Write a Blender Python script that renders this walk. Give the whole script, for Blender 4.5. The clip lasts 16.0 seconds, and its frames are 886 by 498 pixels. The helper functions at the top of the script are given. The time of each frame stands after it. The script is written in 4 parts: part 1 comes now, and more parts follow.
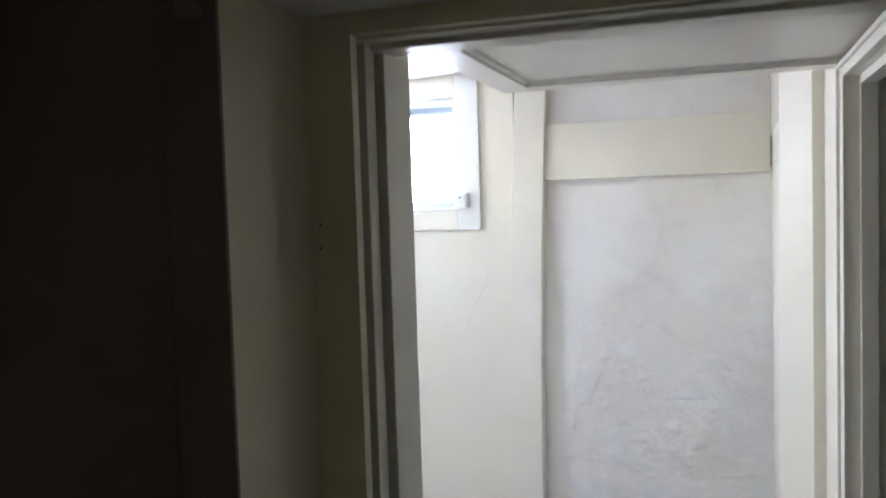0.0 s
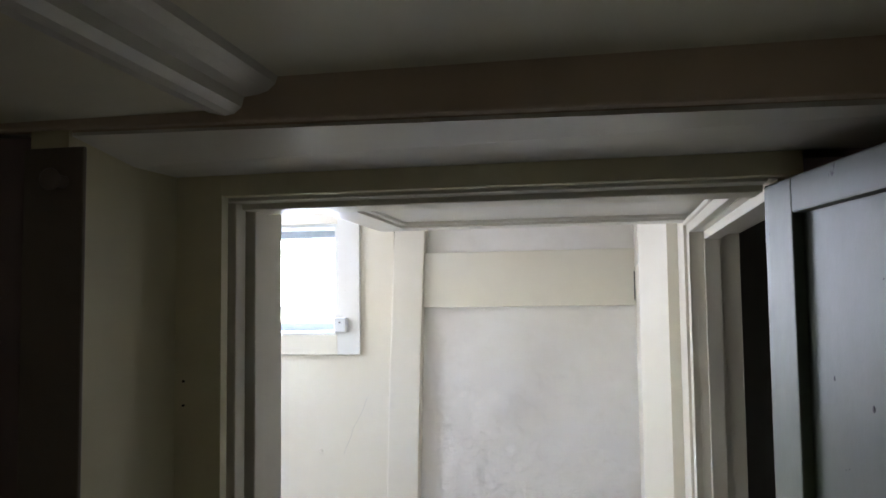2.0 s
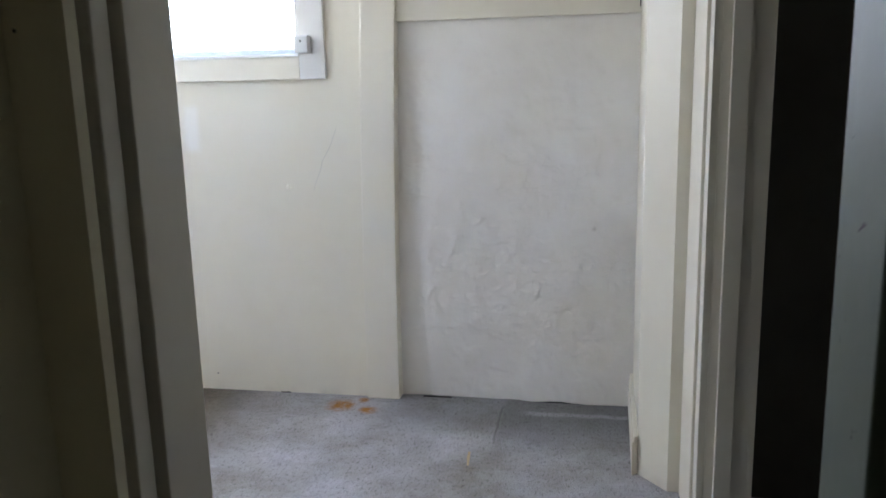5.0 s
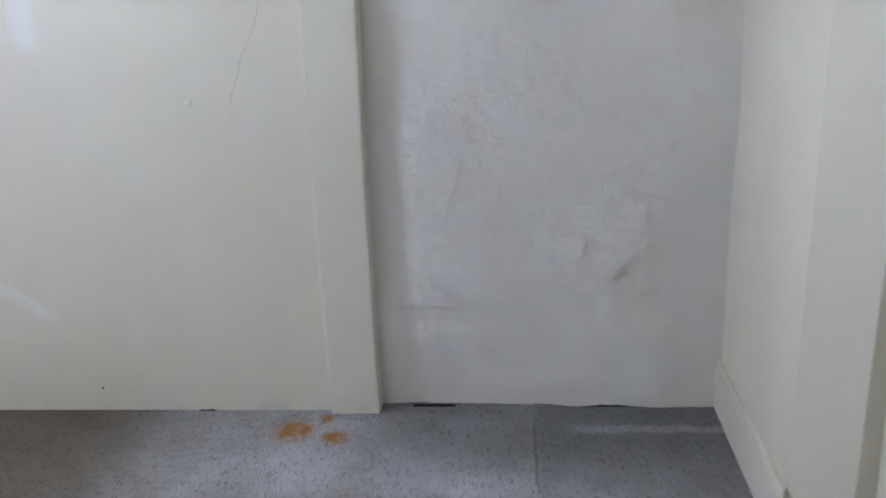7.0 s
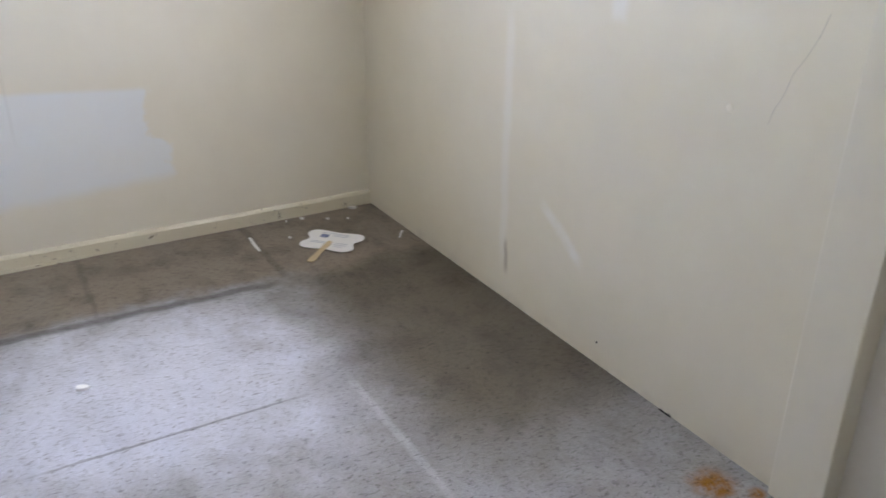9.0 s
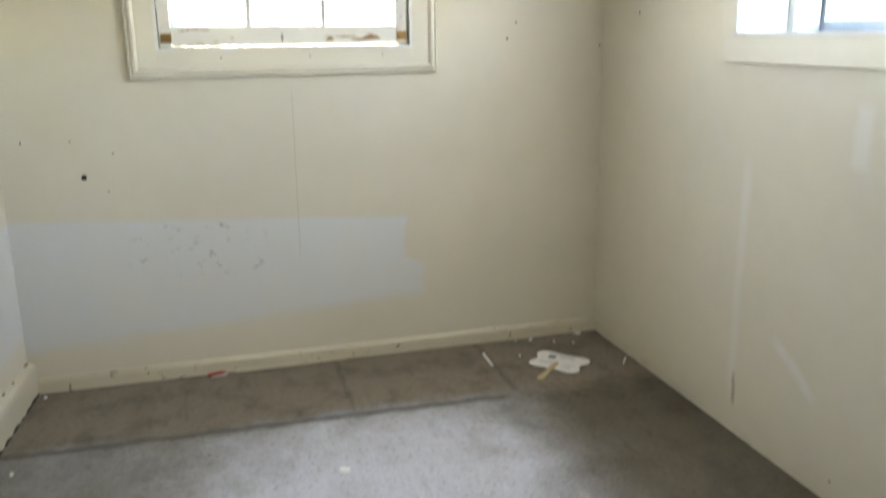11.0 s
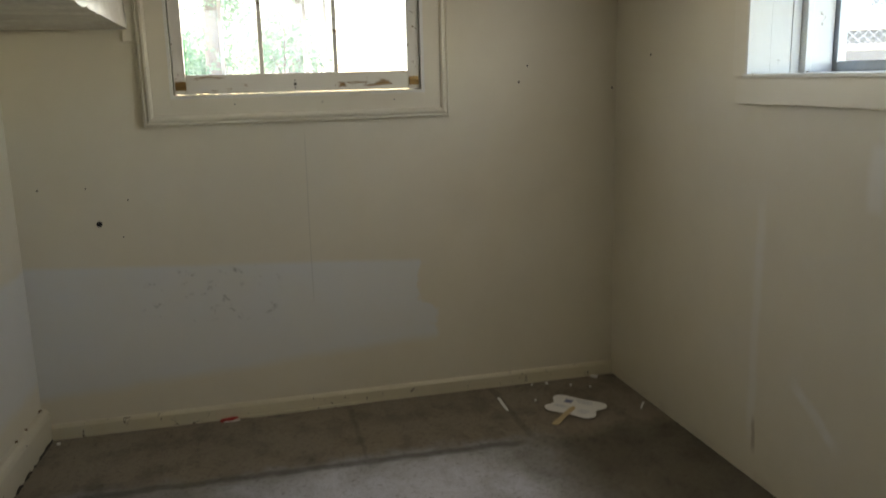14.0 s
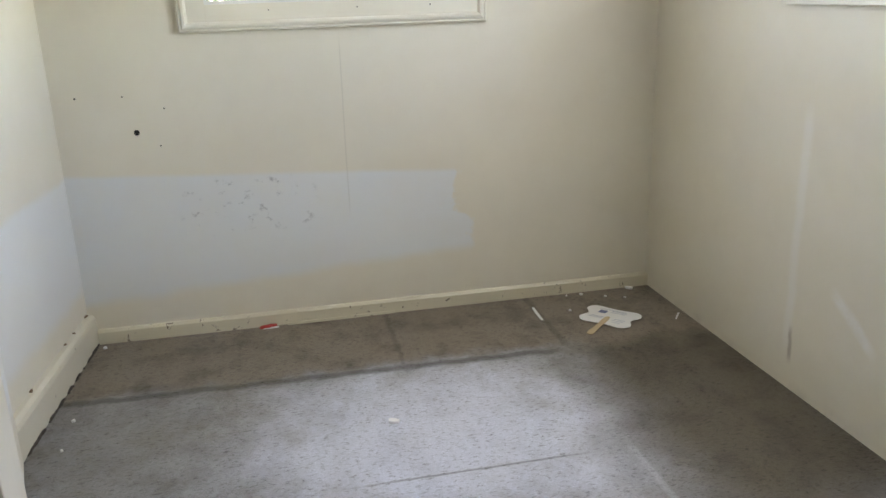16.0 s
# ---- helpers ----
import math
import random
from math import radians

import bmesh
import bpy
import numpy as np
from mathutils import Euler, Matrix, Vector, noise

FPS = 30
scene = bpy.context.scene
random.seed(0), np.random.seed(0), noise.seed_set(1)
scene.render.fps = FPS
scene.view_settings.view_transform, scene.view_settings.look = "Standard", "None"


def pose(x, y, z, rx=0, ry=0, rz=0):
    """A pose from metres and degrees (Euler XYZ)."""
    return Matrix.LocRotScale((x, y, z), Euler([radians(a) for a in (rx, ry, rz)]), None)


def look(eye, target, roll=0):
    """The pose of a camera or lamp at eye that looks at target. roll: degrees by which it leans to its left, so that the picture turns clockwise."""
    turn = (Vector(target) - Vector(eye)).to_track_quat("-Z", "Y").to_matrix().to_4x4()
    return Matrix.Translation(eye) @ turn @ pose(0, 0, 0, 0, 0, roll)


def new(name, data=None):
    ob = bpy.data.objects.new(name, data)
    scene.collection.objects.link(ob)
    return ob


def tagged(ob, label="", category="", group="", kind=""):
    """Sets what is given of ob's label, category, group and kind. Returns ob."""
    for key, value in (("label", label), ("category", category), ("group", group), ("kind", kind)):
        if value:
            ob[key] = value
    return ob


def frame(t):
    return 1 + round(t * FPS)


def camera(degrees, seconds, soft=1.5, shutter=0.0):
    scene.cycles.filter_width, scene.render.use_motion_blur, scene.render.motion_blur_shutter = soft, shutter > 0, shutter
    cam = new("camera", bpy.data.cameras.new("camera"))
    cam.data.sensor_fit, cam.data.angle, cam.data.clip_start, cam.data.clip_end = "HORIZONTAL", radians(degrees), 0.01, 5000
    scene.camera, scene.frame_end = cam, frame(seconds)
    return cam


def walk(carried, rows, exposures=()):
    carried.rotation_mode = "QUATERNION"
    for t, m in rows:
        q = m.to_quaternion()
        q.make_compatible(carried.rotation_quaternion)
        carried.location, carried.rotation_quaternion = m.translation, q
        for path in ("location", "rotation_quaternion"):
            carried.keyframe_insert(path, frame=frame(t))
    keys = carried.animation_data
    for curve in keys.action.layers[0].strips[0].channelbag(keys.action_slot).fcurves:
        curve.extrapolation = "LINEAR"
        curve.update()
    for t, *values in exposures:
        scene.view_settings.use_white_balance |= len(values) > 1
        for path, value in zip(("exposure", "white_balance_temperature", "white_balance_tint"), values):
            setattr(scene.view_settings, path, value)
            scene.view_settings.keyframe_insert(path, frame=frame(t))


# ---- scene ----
cam = camera(56.77, 16.0, shutter=0.35)
# seconds, eye, turn about x, y, z
PATH = [
    (0, 0.245, 0.495, 1.428, 86.85, 1.80, 18.80),
    (0.5, 0.277, 0.449, 1.504, 90.66, 1.62, 16.09),
    (1, 0.299, 0.443, 1.530, 93.14, 0.91, 13.01),
    (1.5, 0.297, 0.453, 1.531, 93.66, 0.74, 11.20),
    (2, 0.299, 0.458, 1.522, 93.93, 0.66, 11.07),
    (2.5, 0.307, 0.462, 1.514, 94.08, 0.37, 10.79),
    (3, 0.304, 0.462, 1.507, 94.21, 0.23, 10.36),
    (3.5, 0.308, 0.479, 1.454, 91.76, 0.43, 10.53),
    (4, 0.295, 0.522, 1.402, 87.26, 0.44, 10.46),
    (4.5, 0.299, 0.634, 1.396, 81.17, 1.02, 10.68),
    (4.7, 0.315, 0.714, 1.358, 79.76, 1.23, 11.14),
    (6.8, -0.169, 1.786, 1.141, 73.17, 2.44, 2.10),
    (7, -0.108, 1.928, 1.149, 71.92, 2.64, 4.83),
    (7.5, 0.006, 2.216, 1.183, 70.76, 2.28, 18.43),
    (8, 0.035, 2.388, 1.204, 70.91, -0.30, 28.87),
    (8.5, 0.113, 2.471, 1.284, 66.61, -0.28, 44.57),
    (8.7, 0.209, 2.484, 1.330, 64.63, -0.65, 53.62),
    (10.8, 0.523, 2.222, 1.385, 71.84, 0.59, 73.66),
    (11, 0.521, 2.231, 1.412, 75.35, 0.66, 74.07),
    (11.5, 0.513, 2.221, 1.473, 82.72, 0.46, 73.90),
    (12, 0.502, 2.252, 1.522, 87.58, 0.74, 74.61),
    (12.5, 0.494, 2.267, 1.522, 89.46, 0.61, 75.21),
    (13, 0.499, 2.294, 1.521, 89.27, 0.59, 75.93),
    (13.5, 0.499, 2.336, 1.454, 84.32, 1.25, 76.60),
    (14, 0.512, 2.278, 1.427, 78.07, 1.41, 75.55),
    (14.5, 0.519, 2.262, 1.382, 74.79, 1.29, 75.29),
    (15, 0.518, 2.269, 1.395, 73.16, 1.29, 75.87),
    (15.5, 0.510, 2.256, 1.398, 72.48, 1.47, 76.50),
    (16, 0.506, 2.252, 1.390, 72.44, 1.74, 77.61),
]
EXPOSURES = [(0.0, 6.03, 6080, 21), (0.5, 5.78, 6130, 21), (3.0, 5.88, 6430, 20), (4.0, 5.63, 6130, 20), (4.7, 5.53, 6180, 20), (6.8, 5.43, 5930, 21), (7.5, 5.38, 6280, 23), (8.1, 5.33, 6380, 22), (8.7, 5.38, 6430, 22),
             (10.8, 5.22, 7300, 13), (11.2, 4.82, 7200, 13), (11.5, 4.1, 7100, 13), (12.0, 2.3, 6900, 12), (12.5, 2.05, 6900, 12), (13.0, 2.3, 7100, 12), (13.6, 3.05, 7800, 13), (14.0, 3.57, 8500, 14), (14.5, 4.27, 8200, 14), (15.0, 4.82, 7200, 16), (16.0, 5.12, 7000, 16)]
walk(cam, [(t, pose(x, y, z, a, b, c)) for t, x, y, z, a, b, c in PATH], EXPOSURES)

# ---- world and light ----
SUN_EL, SUN_AZ = radians(52), radians(195)
world = bpy.data.worlds.new("sky")
scene.world = world
world.use_nodes = True
wn = world.node_tree.nodes
sky = wn.new("ShaderNodeTexSky")
sky.sky_type, sky.sun_disc, sky.sun_elevation, sky.sun_rotation = "NISHITA", False, SUN_EL, SUN_AZ
sky.dust_density = 0.3
world.node_tree.links.new(sky.outputs[0], wn["Background"].inputs[0])
wn["Background"].inputs[1].default_value = 0.15

sun_data = bpy.data.lights.new("sun", "SUN")
sun_data.energy, sun_data.angle, sun_data.color = 1.5, radians(12), (1, 0.96, 0.9)
sun = new("sun", sun_data)
sun.matrix_world = look((0, 0, 20), (-math.sin(SUN_AZ) * 15.6, -math.cos(SUN_AZ) * 15.6, 0))


def sky_lamp(name, m, w, h, power):
    """The sky's light that comes in at a window, a lamp as large as its opening."""
    data = bpy.data.lights.new(name, "AREA")
    data.shape, data.size, data.size_y, data.energy, data.color = "RECTANGLE", w, h, power, (0.81, 0.89, 1.0)
    ob = new(name, data)
    ob.matrix_world = m
    return ob


sky_lamp("daylight_west", look((-3.17, 2.57, 1.60), (-2.17, 2.57, 0.74)), 0.98, 0.40, 0.74)
sky_lamp("daylight_north", look((-1.41, 3.945, 1.65), (-1.41, 2.945, 1.65)), 1.06, 0.44, 0.64)


# ---- materials ----
class Nodes:
    """A small way to write node trees."""

    def __init__(self, name):
        self.mat = bpy.data.materials.new(name)
        self.mat.use_nodes = True
        self.t = self.mat.node_tree
        self.bsdf = self.t.nodes["Principled BSDF"]
        self.pos = self.t.nodes.new("ShaderNodeTexCoord").outputs["Object"]

    def link(self, a, b):
        self.t.links.new(a, b)

    def set(self, socket, v):
        if hasattr(v, "links"):
            self.link(v, socket)
        elif isinstance(v, tuple) and len(v) == 3 and socket.type == "RGBA":
            socket.default_value = (*v, 1)
        else:
            socket.default_value = v

    def noise(self, scale, detail=4.0, rough=0.55, stretch=(1, 1, 1), distort=0.0):
        m = self.t.nodes.new("ShaderNodeMapping")
        m.inputs["Scale"].default_value = stretch
        self.link(self.pos, m.inputs[0])
        n = self.t.nodes.new("ShaderNodeTexNoise")
        n.inputs["Scale"].default_value, n.inputs["Detail"].default_value = scale, detail
        n.inputs["Roughness"].default_value, n.inputs["Distortion"].default_value = rough, distort
        self.link(m.outputs[0], n.inputs["Vector"])
        return n.outputs["Fac"]

    def ramp(self, fac, *stops):
        r = self.t.nodes.new("ShaderNodeValToRGB")
        e = r.color_ramp.elements
        while len(e) < len(stops):
            e.new(0.5)
        for el, (p, c) in zip(e, stops):
            el.position = p
            el.color = (c, c, c, 1) if not isinstance(c, tuple) else (*c, 1)
        self.link(fac, r.inputs[0])
        return r.outputs["Color"]

    def mix(self, fac, a, b, how="MIX"):
        n = self.t.nodes.new("ShaderNodeMix")
        n.data_type, n.blend_type = "RGBA", how
        self.set(n.inputs[0], fac)
        self.set(n.inputs[6], a)
        self.set(n.inputs[7], b)
        return n.outputs[2]

    def math(self, op, a, b=0.0, c=0.0):
        n = self.t.nodes.new("ShaderNodeMath")
        n.operation = op
        for s, v in zip(n.inputs, (a, b, c)):
            self.set(s, v)
        return n.outputs[0]

    def axes(self):
        n = self.t.nodes.new("ShaderNodeSeparateXYZ")
        self.link(self.pos, n.inputs[0])
        return n.outputs

    def step(self, v, a, b):
        """0 below a, 1 above b."""
        n = self.t.nodes.new("ShaderNodeMapRange")
        n.interpolation_type = "SMOOTHSTEP"
        self.set(n.inputs[0], v)
        n.inputs[1].default_value, n.inputs[2].default_value = a, b
        return n.outputs[0]

    def band(self, v, mid, half, soft):
        return self.math("SUBTRACT", 1.0, self.step(self.math("ABSOLUTE", self.math("SUBTRACT", v, mid)), half, half + soft))

    def times(self, *vs):
        out = vs[0]
        for v in vs[1:]:
            out = self.math("MULTIPLY", out, v)
        return out

    def bump(self, height, strength, distance=0.01, under=None):
        b = self.t.nodes.new("ShaderNodeBump")
        b.inputs["Strength"].default_value, b.inputs["Distance"].default_value = strength, distance
        self.link(height, b.inputs["Height"])
        if under is not None:
            self.link(under, b.inputs["Normal"])
        self.link(b.outputs[0], self.bsdf.inputs["Normal"])
        return b.outputs[0]

    def done(self, color, rough=0.5, metal=0.0, spec=None):
        self.set(self.bsdf.inputs["Base Color"], color)
        self.set(self.bsdf.inputs["Roughness"], rough)
        self.set(self.bsdf.inputs["Metallic"], metal)
        if spec is not None:
            self.bsdf.inputs["Specular IOR Level"].default_value = spec
        return self.mat


def paint(name, c, rough=0.5, fine=0.12, brush=(1, 1, 1), dirt=0.12, chips=0.0, under=(0.22, 0.15, 0.09)):
    """Old brushed paint: slight mottling, brush marks, a little grime and a few chips."""
    n = Nodes(name)
    big = n.noise(1.7, 5, 0.6)
    small = n.noise(35, 4, 0.6, brush)
    col = n.mix(n.ramp(big, (0.3, 0.0), (0.75, 1.0)), tuple(v * (1 - dirt) for v in c), c)
    col = n.mix(n.math("MULTIPLY", small, 0.25), col, tuple(v * 0.86 for v in c))
    if chips:
        chip = n.ramp(n.noise(24, 6, 0.7, (1, 1, 1), 0.6), (0.69 - chips * 0.05, 0.0), (0.71 - chips * 0.05, 1.0))
        col = n.mix(chip, col, under)
    n.bump(n.math("ADD", n.math("MULTIPLY", small, 0.5), n.noise(5, 3)), fine, 0.006)
    rg = n.math("ADD", rough - 0.06, n.math("MULTIPLY", small, 0.14))
    return n.done(col, rg)


def wall_paint(name, c, patch=False, smears=False, low_coat=False):
    n = Nodes(name)
    x, y, z = n.axes()
    big = n.noise(0.9, 6, 0.62)
    mid = n.noise(6, 5, 0.6)
    fine = n.noise(160, 2, 0.5)
    col = n.mix(n.ramp(big, (0.35, 0.0), (0.7, 1.0)), tuple(v * 0.90 for v in c), c)
    col = n.mix(n.math("MULTIPLY", n.ramp(mid, (0.45, 0.0), (0.75, 1.0)), 0.2), col, (c[0] * 0.85, c[1] * 0.82, c[2] * 0.74))
    if patch:
        # a cooler, fresher coat over the lower part of the wall, its far end rolled off unevenly
        wob = n.math("MULTIPLY", n.math("SUBTRACT", n.noise(4, 3), 0.5), 0.16)
        low = n.math("ADD", n.math("ADD", 0.165, n.math("MULTIPLY", n.math("SUBTRACT", y, 1.5), 0.060)), n.math("MULTIPLY", wob, 0.35))
        top = n.math("SUBTRACT", 0.718, n.math("MULTIPLY", n.math("SUBTRACT", y, 1.48), 0.053))
        m = n.times(n.math("SUBTRACT", 1.0, n.step(n.math("ADD", n.math("SUBTRACT", y, n.math("MULTIPLY", n.math("SUBTRACT", 1.0, n.step(z, 0.40, 0.46)), 0.07)), n.math("MULTIPLY", n.math("SUBTRACT", n.noise(13, 4, 0.7), 0.5), 0.16)), 3.025, 3.055)),
                    n.math("SUBTRACT", 1.0, n.step(n.math("SUBTRACT", z, n.math("ADD", top, n.math("MULTIPLY", wob, 0.06))), -0.014, 0.014)), n.step(n.math("SUBTRACT", z, low), -0.02, 0.045))
        col = n.mix(n.math("MULTIPLY", m, n.math("ADD", 0.5, n.math("MULTIPLY", mid, 0.5))), col, (0.72, 0.745, 0.755))
        scuff = n.times(n.ramp(n.noise(17, 5, 0.7, (1, 1, 1.3)), (0.58, 0.0), (0.68, 1.0)), n.band(y, 2.15, 0.2, 0.12), n.band(z, 0.56, 0.08, 0.07))
        col = n.mix(n.math("MULTIPLY", scuff, 0.55), col, (0.16, 0.15, 0.14))
        joint = n.times(n.band(n.math("ADD", y, n.math("MULTIPLY", wob, 0.05)), 2.57, 0.001, 0.003), n.band(z, 0.85, 0.3, 0.1))
        col = n.mix(n.math("MULTIPLY", joint, 0.2), col, (0.3, 0.27, 0.22))
    if low_coat:
        lift = n.math("MULTIPLY", n.math("SUBTRACT", n.noise(5, 4), 0.5), 0.06)
        m = n.times(n.math("SUBTRACT", 1.0, n.step(n.math("ADD", z, lift), 0.69, 0.73)), n.step(n.math("ADD", z, lift), 0.20, 0.28))
        col = n.mix(n.math("MULTIPLY", m, 0.65), col, (0.72, 0.745, 0.755))
    if smears:
        # filler smears over a seam of the board
        w = n.math("MULTIPLY", n.math("SUBTRACT", n.noise(7, 3), 0.5), 0.03)
        up = n.times(n.band(n.math("ADD", x, w), -1.845, 0.006, 0.03), n.band(z, 0.56, 0.36, 0.12))
        t = n.math("ADD", n.math("MULTIPLY", n.math("SUBTRACT", x, -1.533), 0.55), n.math("MULTIPLY", n.math("SUBTRACT", z, 0.36), 0.835))
        s = n.math("SUBTRACT", n.math("MULTIPLY", n.math("SUBTRACT", x, -1.533), 0.835), n.math("MULTIPLY", n.math("SUBTRACT", z, 0.36), 0.55))
        slant = n.times(n.band(n.math("ADD", t, w), 0.0, 0.006, 0.026), n.band(s, 0.0, 0.08, 0.07), n.ramp(n.noise(22, 5, 0.7), (0.3, 0.5), (0.6, 1.0)))
        third = n.times(n.band(n.math("ADD", x, w), -1.35, 0.012, 0.035), n.band(z, 1.12, 0.07, 0.04))
        col = n.mix(n.math("MULTIPLY", n.math("MAXIMUM", n.math("MAXIMUM", n.math("MULTIPLY", up, 0.5), n.math("MULTIPLY", slant, 0.85)), n.math("MULTIPLY", third, 0.7)), 0.6), col, (0.86, 0.86, 0.85))
        grime = n.times(n.band(n.math("ADD", x, w), -1.825, 0.004, 0.012), n.band(z, 0.165, 0.03, 0.05))
        col = n.mix(n.math("MULTIPLY", grime, 0.6), col, (0.33, 0.26, 0.18))
    foot = n.math("MULTIPLY", n.math("SUBTRACT", 1.0, n.step(z, 0.0, 0.05)), n.ramp(n.noise(9, 4), (0.45, 0.0), (0.7, 1.0)))
    col = n.mix(n.math("MULTIPLY", foot, 0.3), col, (0.35, 0.3, 0.24))
    n.bump(n.math("ADD", n.math("MULTIPLY", fine, 0.25), n.math("MULTIPLY", mid, 1.6)), 0.16, 0.008)
    return n.done(col, 0.42, spec=0.4)


CREAM = (0.775, 0.722, 0.592)
M_WEST = wall_paint("cream_wall_with_patch", CREAM, patch=True)
M_NORTH = wall_paint("cream_wall_with_filler", CREAM, smears=True)
M_WALL = wall_paint("cream_wall", CREAM)
M_SOUTH = wall_paint("cream_wall_with_low_coat", CREAM, low_coat=True)


def rough_plaster():
    n = Nodes("whitewashed_rough_plaster")
    x, y, z = n.axes()
    big = n.noise(1.6, 5, 0.6)
    mid = n.noise(7, 6, 0.65)
    col = n.mix(n.ramp(big, (0.35, 0.0), (0.68, 1.0)), (0.74, 0.70, 0.64), (0.82, 0.79, 0.745))
    col = n.mix(n.math("MULTIPLY", n.ramp(mid, (0.55, 0.0), (0.75, 1.0)), 0.25), col, (0.6, 0.55, 0.47))
    crust = n.times(n.noise(26, 6, 0.72, (1, 1, 1.2), 0.5), n.band(n.math("ADD", z, n.math("MULTIPLY", mid, 0.3)), 0.78, 0.22, 0.3))
    n.bump(n.math("ADD", n.math("MULTIPLY", mid, 0.8), n.math("MULTIPLY", crust, 1.0)), 0.6, 0.013)
    return n.done(col, 0.5)


def gloss_ceiling():
    """Thick gloss paint with long brush strokes and dull patches."""
    n = Nodes("glossy_cream_ceiling")
    stroke = n.noise(26, 5, 0.65, (1.0, 0.14, 1))
    pit = n.noise(75, 4, 0.6)
    big = n.noise(2.2, 5, 0.6)
    col = n.mix(n.ramp(big, (0.3, 0.0), (0.72, 1.0)), (0.62, 0.595, 0.55), (0.76, 0.735, 0.68))
    dot = n.ramp(n.noise(30, 3, 0.6), (0.72, 0.0), (0.75, 1.0))
    col = n.mix(n.math("MULTIPLY", dot, 0.7), col, (0.2, 0.17, 0.13))
    peel = n.noise(150, 4, 0.65)
    where = n.ramp(n.noise(1.6, 3, 0.6), (0.40, 0.15), (0.62, 1.0))
    wave = n.noise(5, 4, 0.6, (1.0, 0.3, 1))
    n.bump(n.math("ADD", n.math("ADD", n.math("MULTIPLY", stroke, 1.0), n.math("MULTIPLY", wave, 0.8)), n.math("ADD", n.math("MULTIPLY", pit, 0.4), n.times(peel, where, 0.3))), 0.5, 0.006)
    return n.done(col, n.math("ADD", 0.06, n.math("MULTIPLY", n.ramp(n.noise(4, 5, 0.6, (1, 0.4, 1)), (0.35, 0.0), (0.7, 1.0)), 0.15)), spec=0.85)


def duct_facing():
    """Painted facing with vertical stains, torn to bare white and grey near its lower edge."""
    n = Nodes("torn_painted_boxing")
    x, y, z = n.axes()
    streak = n.noise(9, 6, 0.7, (2.6, 1, 0.35))
    big = n.noise(3, 5, 0.6)
    col = n.mix(n.ramp(big, (0.35, 0.0), (0.7, 1.0)), (0.52, 0.50, 0.43), (0.70, 0.67, 0.59))
    col = n.mix(n.math("MULTIPLY", n.ramp(streak, (0.56, 0.0), (0.74, 1.0)), 0.7), col, (0.14, 0.13, 0.11))
    edge = n.math("SUBTRACT", 1.0, n.step(n.math("ADD", z, n.math("MULTIPLY", n.math("SUBTRACT", n.noise(11, 5, 0.7), 0.5), 0.16)), -0.002, 0.085))
    torn = n.times(edge, n.step(x, -0.35, 0.15))
    chip = n.ramp(n.noise(26, 5, 0.7, (1, 1, 1.4), 0.8), (0.46, 0.0), (0.54, 1.0))
    col = n.mix(n.math("MULTIPLY", torn, 0.8), col, n.mix(chip, (0.74, 0.74, 0.72), (0.30, 0.29, 0.26)))
    n.bump(n.math("ADD", n.math("MULTIPLY", n.noise(30, 5, 0.65), 0.5), n.math("MULTIPLY", chip, 0.5)), 0.6, 0.008)
    return n.done(col, n.math("ADD", 0.10, n.math("MULTIPLY", streak, 0.28)))


def worn_rail():
    """White paint worn through in long streaks to brown wood."""
    n = Nodes("worn_streaked_rail")
    f = n.noise(14, 6, 0.68, (1, 0.35, 1.6), 0.4)
    col = n.mix(n.ramp(f, (0.60, 0.0), (0.635, 1.0)), (0.76, 0.74, 0.68), n.mix(n.noise(60, 3), (0.10, 0.06, 0.03), (0.48, 0.27, 0.10)))
    n.bump(f, 0.2, 0.004)
    return n.done(col, 0.45)


M_ROUGH = rough_plaster()
M_TRIM = paint("cream_trim_paint", (0.775, 0.725, 0.605), 0.35, 0.1, (1, 1, 1), 0.1)
M_TRIM_W = paint("white_window_paint", (0.80, 0.79, 0.75), 0.4, 0.14, (1, 1, 1), 0.12, 0.2)
M_SASH = paint("worn_sash_paint", (0.78, 0.76, 0.70), 0.4, 0.16, (1, 1, 1), 0.12, 1.5)
M_RAIL = worn_rail()
M_BASE = paint("yellowed_baseboard_paint", (0.72, 0.66, 0.50), 0.35, 0.12, (1, 1, 1), 0.16, 1.3, (0.2, 0.16, 0.12))
M_CEIL = gloss_ceiling()
M_SOFFIT = paint("satin_cream_soffit", (0.72, 0.68, 0.60), 0.3, 0.12, (1, 1, 1), 0.1)
M_DUCT = duct_facing()
M_DOOR = paint("grey_green_gloss_door", (0.115, 0.135, 0.095), 0.5, 0.14, (1, 1, 0.6), 0.2, 0.5, (0.03, 0.025, 0.02))
M_OLIVE = paint("olive_cream_paint", (0.78, 0.71, 0.49), 0.45, 0.14, (1, 1, 0.2), 0.15)
M_HEAD = paint("brown_painted_beam", (0.60, 0.47, 0.35), 0.45, 0.15, (0.2, 1, 1), 0.25)
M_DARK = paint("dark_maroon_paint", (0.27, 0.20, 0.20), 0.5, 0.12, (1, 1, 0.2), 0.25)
M_DARKPOST = paint("dark_brown_post", (0.24, 0.195, 0.16), 0.45, 0.12, (1, 1, 0.2), 0.25)
M_ANTE = paint("dull_olive_ceiling", (0.80, 0.745, 0.57), 0.45, 0.14, (1, 1, 1), 0.2)
# the closet's lack of light is put into this dark base colour
M_CLOSET = paint("shade_darkened_closet_wall", (0.16, 0.15, 0.12), 0.8, 0.2, (1, 1, 1), 0.3)


